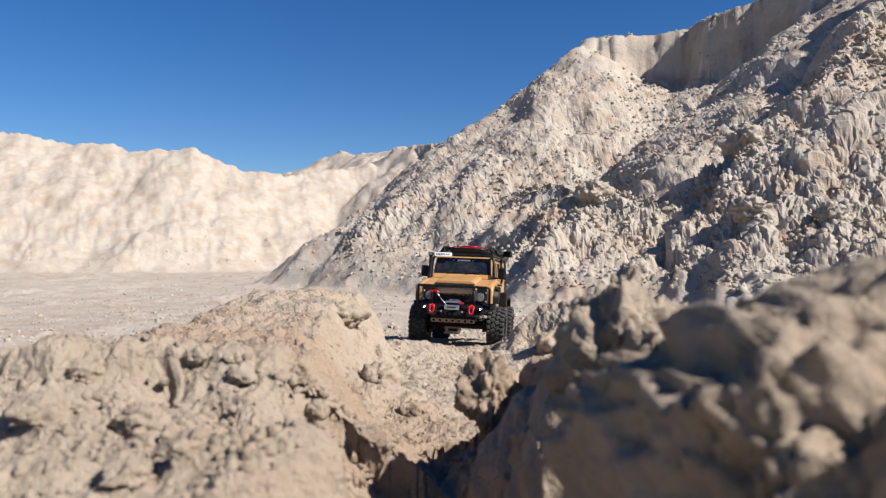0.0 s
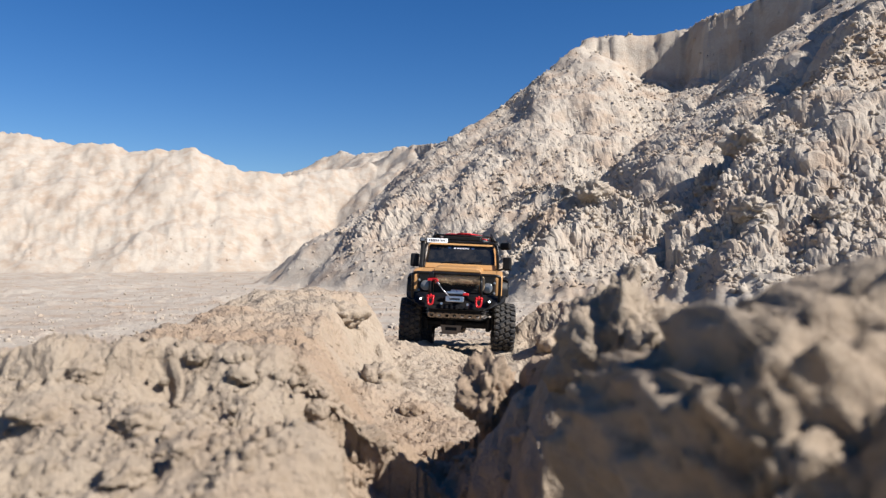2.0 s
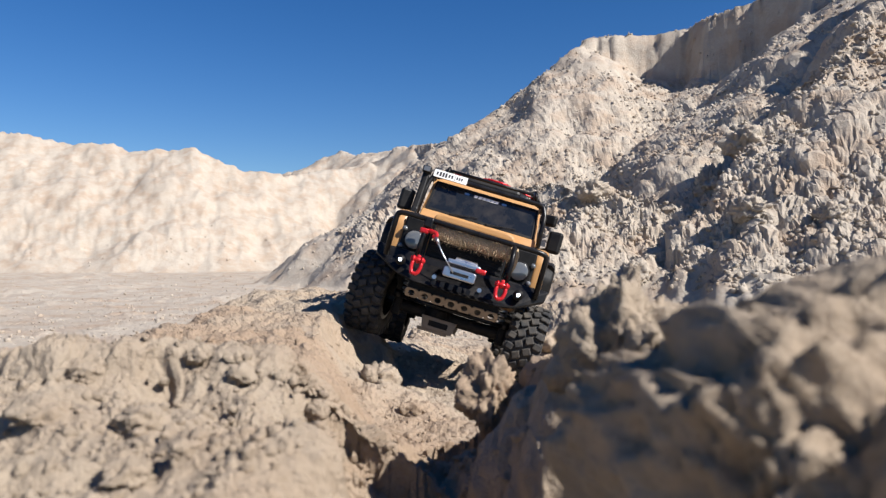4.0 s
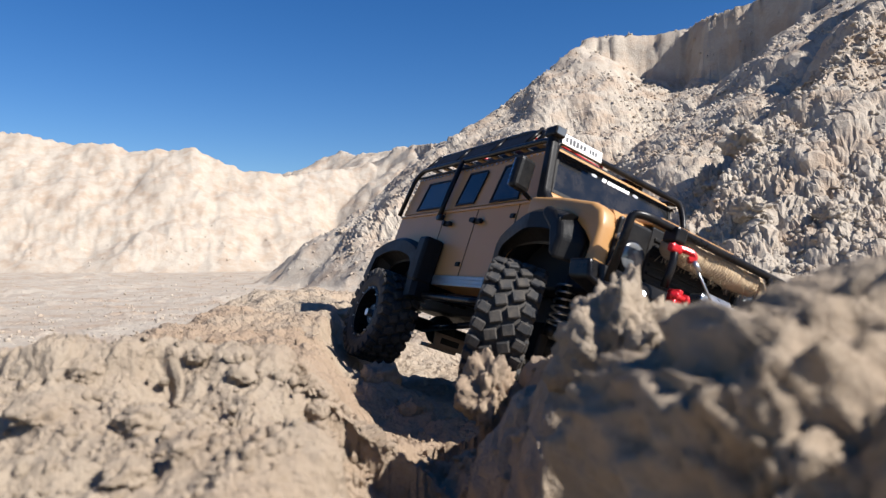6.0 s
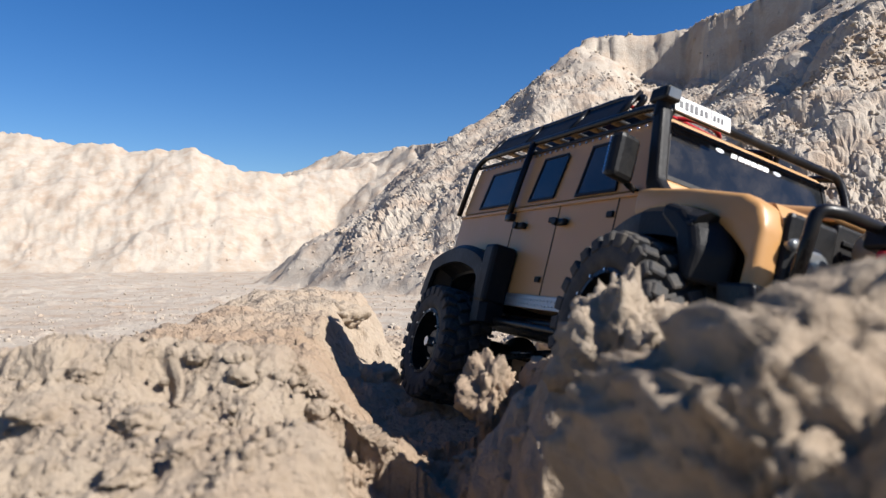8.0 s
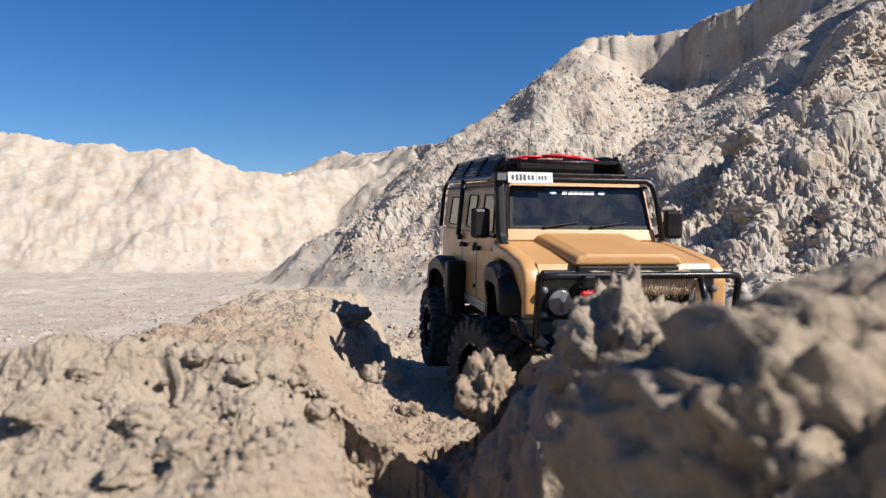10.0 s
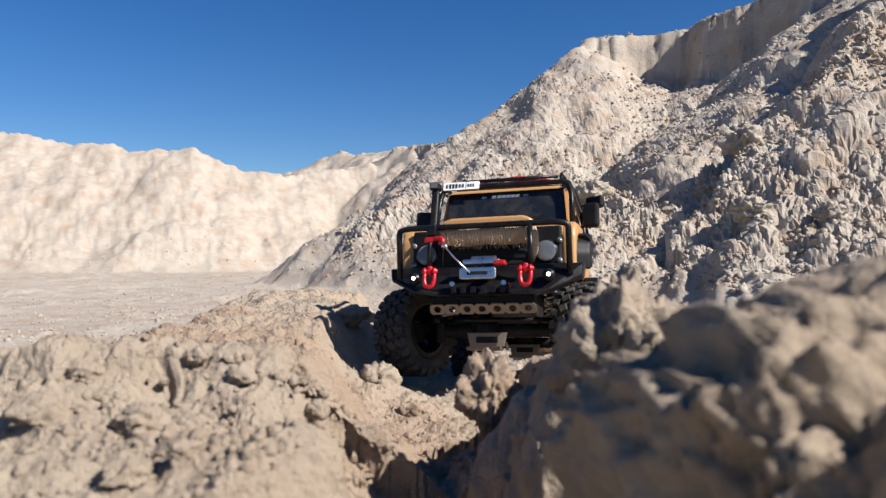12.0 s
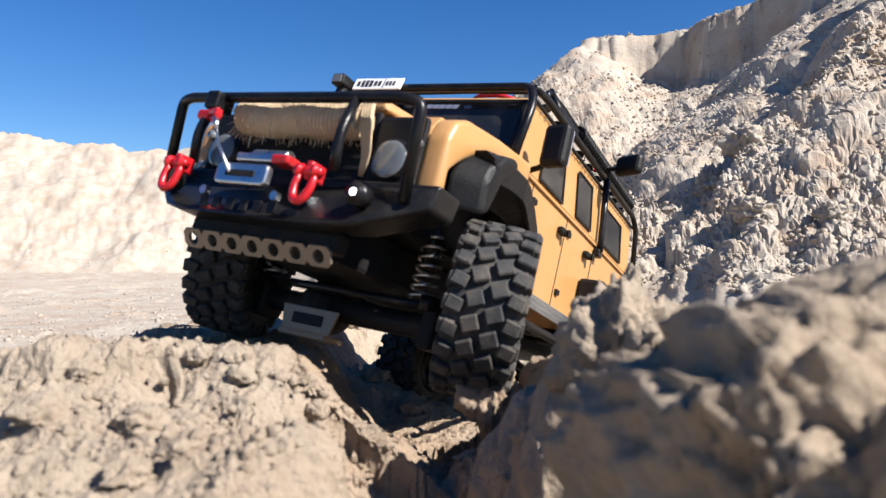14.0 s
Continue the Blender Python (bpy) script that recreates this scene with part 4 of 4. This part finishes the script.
    for cx in (FRONT_X, REAR_X):
        bm = bmesh.new()
        cyl(bm, 0.0090, 0.165, pose(cx, 0, AXLE_Z, 90), 16)
        o = bmesh.new()
        bmesh.ops.create_uvsphere(o, u_segments=16, v_segments=10, radius=0.022)
        merge(bm, o, Matrix.LocRotScale((cx, -0.018, AXLE_Z), None, (1.1, 0.9, 0.95)))
        for s in (-1, 1):
            rbox(bm, cx - 0.012, cx + 0.012, s * 0.078 - 0.006, s * 0.078 + 0.006, AXLE_Z - 0.016, AXLE_Z + 0.020, 0.003)
        axle = P("axle", bm, SHELL, "black portal axle")
        bm = bmesh.new()
        rbox(bm, cx - 0.002, cx + 0.022, -0.040, 0.004, AXLE_Z - 0.026, AXLE_Z - 0.021, 0.001, None)
        slab(bm, [(-0.034, -0.014), (0.010, -0.014), (0.014, 0.004), (-0.038, 0.004)], lambda u, v: (cx + 0.026, u, AXLE_Z + v - 0.008), lambda u, v: (cx + 0.0235, u, AXLE_Z + v - 0.008), 0.0006)
        P("axle_guard", bm, DULL, "scratched metal axle guard", axle)
        bm = bmesh.new()
        rbox(bm, cx + 0.0255, cx + 0.0268, -0.026, 0.002, AXLE_Z - 0.017, AXLE_Z - 0.009, 0.0005)
        P("guard_slot", bm, SHELL, "", axle)
        for s in (-1, 1):
            bm = bmesh.new()
            cyl(bm, 0.0060, 0.050, Matrix.Translation((cx + 0.012, s * 0.066, 0.128)) @ pose(0, 0, 0, s * 8, 0, 0), 14, None, 0.001)
            shock = P("shock", bm, STEEL_BLACK, smooth=True)
            bm = bmesh.new()
            coil = [(cx + 0.012 + 0.0085 * math.cos(a), s * (0.066 + (0.108 - a * 0.0011) * 0) + 0.0085 * math.sin(a) + s * 0.003, 0.076 + a * 0.0011) for a in (k * 0.35 for k in range(130))]
            tube(bm, coil, 0.0012, 0, 6)
            P("spring", bm, SILVER, "bare steel coil spring", shock, True)
            bm = bmesh.new()
            tube(bm, [(cx, s * 0.045, AXLE_Z - 0.006), (-0.02 + (0.02 if cx > 0 else -0.02), s * 0.035, 0.082)], 0.0042, 0, 8)
            P("link_arm", bm, STEEL_BLACK, smooth=True)
    bm = bmesh.new()
    tube(bm, [(FRONT_X + 0.020, -0.082, AXLE_Z + 0.012), (FRONT_X + 0.026, 0.0, AXLE_Z + 0.012), (FRONT_X + 0.020, 0.082, AXLE_Z + 0.012)], 0.0032, 0.01, 8)
    for s in (-1, 1):
        cyl(bm, 0.0060, 0.010, pose(FRONT_X + 0.020, s * 0.080, AXLE_Z + 0.014), 12)
    P("steering_rod", bm, STEEL_BLACK, smooth=True)

    # external roll cage
    bm = bmesh.new()
    tube(bm, [(0.104, -0.095, 0.204), (0.089, -0.0935, 0.256), (0.084, -0.0875, 0.2730), (0.084, 0.0875, 0.2730), (0.089, 0.0935, 0.256), (0.104, 0.095, 0.204)], 0.0036, 0.012, 12)
    cage = P("roll_cage", bm, STEEL_BLACK, "black tube roll cage over the cabin", smooth=True)
    for s in (-1, 1):
        bm = bmesh.new()
        tube(bm, [(0.083, s * 0.089, 0.2725), (0.060, s * 0.0895, 0.2760), (-0.244, s * 0.090, 0.277), (-0.259, s * 0.0925, 0.264), (-0.266, s * 0.096, 0.206)], 0.0032, 0.012, 10)
        P("roof_tube", bm, STEEL_BLACK, "", cage, True)
        bm = bmesh.new()
        tube(bm, [(-0.124, s * 0.0985, 0.198), (-0.124, s * 0.0965, 0.225), (-0.122, s * 0.0915, 0.277)], 0.0034, 0.01, 10)
        rbox(bm, -0.130, -0.118, s * 0.097 - 0.003, s * 0.097 + 0.003, 0.192, 0.200, 0.001)
        P("pillar_tube", bm, STEEL_BLACK, "", cage, True)

    # roof rack: tray, rails, leaning perforated sides
    bm = bmesh.new()
    for k in range(9):
        rbox(bm, -0.240 + k * 0.033, -0.228 + k * 0.033, -0.080, 0.080, 0.2795, 0.2825, 0.0008)
    rack = P("roof_rack", bm, STEEL_BLACK, "black roof rack with perforated side panels")
    bm = bmesh.new()
    tube(bm, [(0.020, -0.078, 0.284), (0.030, -0.074, 0.2980), (-0.010, -0.072, 0.3050), (-0.235, -0.072, 0.3040), (-0.245, -0.060, 0.3040), (-0.245, 0.060, 0.3040), (-0.235, 0.072, 0.3040), (-0.010, 0.072, 0.3050), (0.030, 0.074, 0.2980), (0.020, 0.078, 0.284)], 0.0028, 0.012, 10)
    tube(bm, [(0.030, -0.070, 0.2970), (0.034, 0.0, 0.2960), (0.030, 0.070, 0.2970)], 0.0026, 0.01, 8)
    P("rail", bm, STEEL_BLACK, "", rack, True)
    for s in (-1, 1):
        for x0, x1 in ((-0.240, -0.150), (-0.146, -0.062), (-0.058, 0.018)):
            o = bmesh.new()
            nx, nz_ = int((x1 - x0) / 0.0058), 5
            def at(i, j, d):
                u, v = i / (nx * 2), j / (nz_ * 2)
                return (x0 + (x1 - x0) * u, s * (0.088 - 0.014 * v + d), 0.281 + 0.0225 * v)
            for i in range(nx):
                for j in range(nz_):
                    # a plate cell with a square hole
                    def q(a, b, d=0.0):
                        return at(2 * i + a, 2 * j + b, d)
                    for d in (0.0, -0.0012):
                        ou = [o.verts.new(q(a, b, d)) for a, b in ((0, 0), (2, 0), (2, 2), (0, 2))]
                        inn = [o.verts.new(q(a, b, d)) for a, b in ((0.65, 0.65), (1.35, 0.65), (1.35, 1.35), (0.65, 1.35))]
                        for k in range(4):
                            o.faces.new((ou[k], ou[(k + 1) % 4], inn[(k + 1) % 4], inn[k]))
            bm = bmesh.new()
            merge(bm, o)
            P("side_panel", bm, BLACK, "", rack)
        for x0 in (-0.24, -0.148, -0.060, 0.018):
            bm = bmesh.new()
            tube(bm, [(x0, s * 0.0885, 0.279), (x0, s * 0.073, 0.3050)], 0.0026, 0, 8)
            P("post", bm, STEEL_BLACK, "", rack, True)

    # load on the rack
    bm = bmesh.new()
    rbox(bm, -0.11, 0.010, -0.055, 0.050, 0.283, 0.301, 0.006)
    rbox(bm, -0.225, -0.120, -0.050, 0.055, 0.283, 0.303, 0.007)
    P("load_bag", bm, BLACK, "black packed bags strapped to the rack")
    for x0, y0, y1 in ((-0.005, -0.05, 0.055), (-0.07, -0.055, 0.05), (-0.16, -0.05, 0.055)):
        bm = bmesh.new()
        tube(bm, [(x0, -0.072, 0.298), (x0 + 0.006, y0 * 0.8, 0.3045), (x0 - 0.004, y1 * 0.8, 0.3050), (x0, 0.072, 0.298)], 0.0016, 0.01, 6)
        P("strap", bm, RED, "red tie-down strap", smooth=True)
    bm = bmesh.new()
    tube(bm, [(-0.02, -0.03, 0.303), (0.006, -0.012, 0.306), (0.010, 0.020, 0.305), (-0.012, 0.042, 0.304), (-0.05, 0.03, 0.304)], 0.0022, 0.02, 8)
    P("tow_rope", bm, RED, "red coiled tow rope", smooth=True)
    # plaited black line along one side of the rack
    bm = bmesh.new()
    plait = []
    for k in range(30):
        x0 = -0.235 + k * 0.0066
        plait += [(x0, 0.086, 0.280), (x0 + 0.004, 0.0915, 0.286), (x0 + 0.001, 0.0885, 0.2945), (x0 + 0.004, 0.082, 0.297)]
    tube(bm, plait, 0.0018, 0, 5)
    P("plaited_line", bm, BLACK, "", rack, True)
    # paddle-shaped lamp on a stalk
    bm = bmesh.new()
    rbox(bm, -0.016, 0.016, -0.006, 0.006, -0.0105, 0.0105, 0.005, pose(-0.115, 0.1145, 0.290, 0, 0, 62), 3)
    lamp = P("work_lamp", bm, BLACK, "black work lamp on a short stalk")
    bm = bmesh.new()
    tube(bm, [(-0.120, 0.080, 0.285), (-0.117, 0.100, 0.286), (-0.115, 0.112, 0.288)], 0.0022, 0.006, 8)
    P("stalk", bm, BLACK, "", lamp, True)

    # snorkel
    bm = bmesh.new()
    slab(bm, [(0.116, 0.190), (0.122, 0.198), (0.109, 0.210), (0.096, 0.268), (0.085, 0.268), (0.096, 0.206), (0.102, 0.192)], lambda u, v: (u, -0.0940, v), lambda u, v: (u, -0.1045, v), 0.003)
    snork = P("snorkel", bm, BLACK, "black snorkel up the windscreen pillar")
    bm = bmesh.new()
    cyl(bm, 0.0055, 0.014, pose(0.091, -0.100, 0.266), 14)
    rbox(bm, 0.082, 0.102, -0.1070, -0.0930, 0.2690, 0.2800, 0.0025, None)
    P("snorkel_head", bm, BLACK, "", snork)
    bm = bmesh.new()
    rbox(bm, 0.1015, 0.1026, -0.1052, -0.0948, 0.2707, 0.2782, 0.0004)
    P("intake_grille", bm, LENS, "", snork)
    # aerial
    bm = bmesh.new()
    tube(bm, [(-0.20, 0.03, 0.275), (-0.205, 0.031, 0.345)], 0.0009, 0, 5)
    P("aerial", bm, BLACK, smooth=True)

    # plate on the roof edge; its characters are plain bars
    pm = pose(0.0890, -0.0625, 0.2745, 0, -14, 0)
    bm = bmesh.new()
    rbox(bm, -0.0008, 0.0008, -0.0265, 0.0265, -0.0062, 0.0062, 0.0004, pm)
    plate = P("number_plate", bm, WHITE, "white plate with dark printed bars")
    for y0, w, h in ((-0.021, 0.0030, 0.0055), (-0.0160, 0.0032, 0.0072), (-0.0115, 0.0032, 0.0072), (-0.0070, 0.0032, 0.0072), (-0.0020, 0.0030, 0.0055), (0.0025, 0.0030, 0.0055), (0.0105, 0.0024, 0.0048), (0.0142, 0.0024, 0.0048), (0.0180, 0.0024, 0.0048), (0.0072, 0.0006, 0.0105)):
        bm = bmesh.new()
        rbox(bm, 0.0008, 0.0012, y0 - w / 2, y0 + w / 2, -h / 2, h / 2, 0, pm)
        P("printed_bar", bm, INK, "", plate)

    # rear: back door, spare carrier, bumper, lamps
    bm = bmesh.new()
    rbox(bm, -0.290, -0.268, -0.085, 0.085, 0.100, 0.124, 0.003)
    P("rear_bumper", bm, STEEL_BLACK)
    for s in (-1, 1):
        bm = bmesh.new()
        cyl(bm, 0.008, 0.006, pose(-0.268, s * 0.078, 0.160, 0, 90), 14)
        P("tail_lamp", bm, RED, "red round tail lamp")
    return truck


def build_wheel(truck, name):
    """A wheel on its hub: deep black rim, lugged tyre. Its axle runs along y, outer side +y."""
    bm = bmesh.new()
    seg = 32
    prof = [(0.0135, 0.004), (0.030, 0.002), (0.033, 0.021), (0.0345, 0.0225), (0.031, 0.0230), (0.031, -0.022), (0.0345, -0.0225), (0.029, -0.0235), (0.026, -0.004), (0.0135, -0.004)]
    rings = [[bm.verts.new((r * math.cos(2 * math.pi * k / seg), w, r * math.sin(2 * math.pi * k / seg))) for k in range(seg)] for r, w in prof]
    for i, (a, b) in enumerate(zip(rings, rings[1:] + rings[:1])):
        for k in range(seg):
            if i in (0, 8) and k % 4 in (0, 1):
                continue
            bm.faces.new((a[k], a[(k + 1) % seg], b[(k + 1) % seg], b[k]))
    cyl(bm, 0.0130, 0.020, pose(0, 0.004, 0, 90), 16, None, 0.001)
    wheel = part(name, bm, STEEL_BLACK, truck, "black wheel with open spokes", False)
    bm = bmesh.new()
    cyl(bm, 0.0052, 0.010, pose(0, 0.016, 0, 90), 6)
    part("wheel_nut", bm, SILVER, wheel, "bright hub nut")
    for k in range(12):
        a = 2 * math.pi * k / 12
        bm = bmesh.new()
        cyl(bm, 0.0011, 0.003, pose(0.0325 * math.cos(a), 0.0238, 0.0325 * math.sin(a), 90), 6)
        part("rim_bolt", bm, SILVER, wheel)
    # tyre carcass
    bm = bmesh.new()
    prof = [(0.0335, 0.0215), (0.040, 0.0245), (0.047, 0.0250), (0.0525, 0.0235), (0.0550, 0.0190), (0.0558, 0.0), (0.0550, -0.0190), (0.0525, -0.0235), (0.047, -0.0250), (0.040, -0.0245), (0.0335, -0.0215)]
    seg = 48
    rings = [[bm.verts.new((r * math.cos(2 * math.pi * k / seg), w, r * math.sin(2 * math.pi * k / seg))) for k in range(seg)] for r, w in prof]
    for a, b in zip(rings, rings[1:] + rings[:1]):
        for k in range(seg):
            bm.faces.new((a[k], a[(k + 1) % seg], b[(k + 1) % seg], b[k]))
    bmesh.ops.recalc_face_normals(bm, faces=bm.faces[:])
    tyre = part("tyre", bm, RUBBER, wheel, "chunky dusty off-road tyre", True)
    # tread blocks: two middle rows and shoulder lugs on each side
    bm = bmesh.new()
    n = 24
    for k in range(n):
        for row, (w0, w1, long, off, r0, skew) in enumerate(((0.0012, 0.0122, 0.0098, 0.0, 0.0600, 24), (-0.0120, -0.0012, 0.0098, 0.5, 0.0600, 24), (0.0130, 0.0235, 0.0088, 0.35, 0.0592, -14), (-0.0235, -0.0130, 0.0088, 0.85, 0.0592, -14))):
            a = 360 * (k + off) / n
            m = pose(0, 0, 0, 0, a, 0) @ pose(0, (w0 + w1) / 2, 0) @ pose(0, 0, 0, 0, 0, skew)
            rbox(bm, -long / 2, long / 2, -(w1 - w0) / 2, (w1 - w0) / 2, 0.0530, r0, 0.0010, m, 1)
        for s in (-1, 1):
            a = 360 * (k + (0.35 if s > 0 else 0.85)) / n
            m = pose(0, 0, 0, 0, a, 0)
            rbox(bm, -0.0048, 0.0048, s * 0.0235 - 0.0022, s * 0.0235 + 0.0022, 0.0475, 0.0575, 0.0010, m, 1)
    part("tread", bm, RUBBER, wheel)
    return wheel


car = build_truck()
first_wheel = build_wheel(car, "wheel")
HUBS = [(FRONT_X, TRACK, AXLE_Z), (FRONT_X, -TRACK, AXLE_Z), (REAR_X + 0.004, TRACK - 0.006, AXLE_Z - 0.008), (REAR_X + 0.004, 0.006 - TRACK, AXLE_Z - 0.008)]
wheels = [first_wheel] + [copy_thing(first_wheel, Matrix()) for _ in range(3)]


TRUCK_ROWS = [
    (0.0, pose(0.067, 2.212, 0.128, -2.1, -2.4, -100.6)),
    (1.5, pose(0.049, 2.084, 0.146, -3.1, -5.9, -98.5)),
    (2.0, pose(0.040, 1.865, 0.158, -2.7, -5.5, -94.3)),
    (2.5, pose(0.032, 1.671, 0.186, -12.4, -6.7, -95.4)),
    (3.0, pose(0.009, 1.464, 0.194, -10.8, -5.8, -96.8)),
    (3.2, pose(-0.014, 1.384, 0.212, -16.7, -6.6, -95.5)),
    (5.3, pose(0.048, 0.869, 0.242, -16.9, -3.2, -74.3)),
    (5.5, pose(0.060, 0.827, 0.233, -18.5, -2.5, -68.3)),
    (6.0, pose(0.074, 0.789, 0.233, -19.8, -0.0, -63.5)),
    (6.5, pose(0.089, 0.751, 0.231, -14.8, -0.1, -62.9)),
    (7.0, pose(0.109, 0.694, 0.230, -13.0, 0.8, -63.6)),
    (7.5, pose(0.133, 0.637, 0.229, -14.9, -1.1, -66.1)),
    (8.0, pose(0.150, 0.600, 0.225, -15.5, -0.1, -68.9)),
    (8.2, pose(0.163, 0.594, 0.222, -12.7, 0.7, -67.3)),
    (10.3, pose(0.138, 1.009, 0.224, 1.2, 3.3, -85.5)),
    (10.5, pose(0.138, 1.072, 0.216, 4.7, -1.6, -94.1)),
    (11.0, pose(0.143, 1.178, 0.210, 6.6, -1.7, -109.8)),
    (11.5, pose(0.125, 1.109, 0.218, 5.4, -8.1, -110.4)),
    (12.0, pose(0.108, 1.029, 0.219, 2.2, -9.6, -105.6)),
    (12.5, pose(0.105, 1.020, 0.224, -0.4, -10.5, -106.7)),
    (13.0, pose(0.060, 0.944, 0.237, -7.2, -15.6, -114.7)),
    (13.5, pose(-0.013, 0.759, 0.248, -3.7, -13.7, -120.1)),
    (14.0, pose(-0.029, 0.622, 0.262, -6.8, -16.2, -118.7)),
]


# front wheels: seconds, degrees of steer to the left
STEER = [(0, 0), (1.5, 4), (3.2, 4), (4.3, -10), (5.3, -28), (6.0, -34), (7.0, -32), (7.5, -26), (8.0, -4), (8.2, 0), (9.2, 18), (10.3, 14), (11.0, 8), (11.5, -4), (12.0, -24), (12.5, -32), (13.0, -32), (13.3, 0), (13.5, 22), (14.0, 24)]


# front axle: seconds, metres by which the left wheel drops and the right one rises
SWING = [(0, 0.0), (2.0, 0.0), (2.5, 0.006), (3.2, 0.008), (5.3, 0.004), (6.0, 0.006), (6.5, 0.012), (7.0, 0.022), (7.5, 0.036), (8.0, 0.038), (8.2, 0.036), (9.2, 0.010), (10.3, -0.006), (11.0, -0.008), (12.0, 0.0), (12.5, 0.004), (13.0, 0.010), (13.5, 0.018), (14.0, 0.024)]


# front left wheel: seconds, metres by which it hangs lower
LEFT_DROP = [(0, 0.0), (2.5, 0.003), (6.5, 0.006), (7.5, 0.018), (8.2, 0.018), (10.3, -0.003), (12.5, 0.0), (13.0, -0.004), (13.5, -0.012), (14.0, -0.018)]


def wheel_rows(hub, front):
    """Rolling and steering of one wheel in the truck's own space, from the truck's way over the ground."""
    times = [0.1 * k for k in range(141)]
    key_t = [r[0] for r in TRUCK_ROWS]
    xs = [np.interp(times, key_t, [r[1].translation[k] for r in TRUCK_ROWS]) for k in range(3)]
    heads = [r[1].to_3x3().col[0] for r in TRUCK_ROWS]
    hx = [np.interp(times, key_t, [h[k] for h in heads]) for k in range(3)]
    steer = np.interp(times, [a for a, b in STEER], [b for a, b in STEER])
    swing = np.interp(times, [a for a, b in SWING], [b for a, b in SWING])
    drop = np.interp(times, [a for a, b in LEFT_DROP], [b for a, b in LEFT_DROP])
    out, roll = [], 0.0
    flip = 180 if hub[1] < 0 else 0
    for i, t in enumerate(times):
        if i:
            roll += sum((xs[k][i] - xs[k][i - 1]) * hx[k][i] for k in range(3)) / TYRE_R
        m = pose(hub[0], hub[1], hub[2] + ((-drop[i] if hub[1] > 0 else swing[i]) if front else 0), 0, 0, steer[i] if front else 0) @ pose(0, 0, 0, 0, math.degrees(roll), 0) @ pose(0, 0, 0, 0, 0, flip)
        out.append((round(t, 1), m))
    return out


def motions():
    walk(car, TRUCK_ROWS)
    for wheel, hub in zip(wheels, HUBS):
        walk(wheel, wheel_rows(hub, hub[0] > 0))


motions()
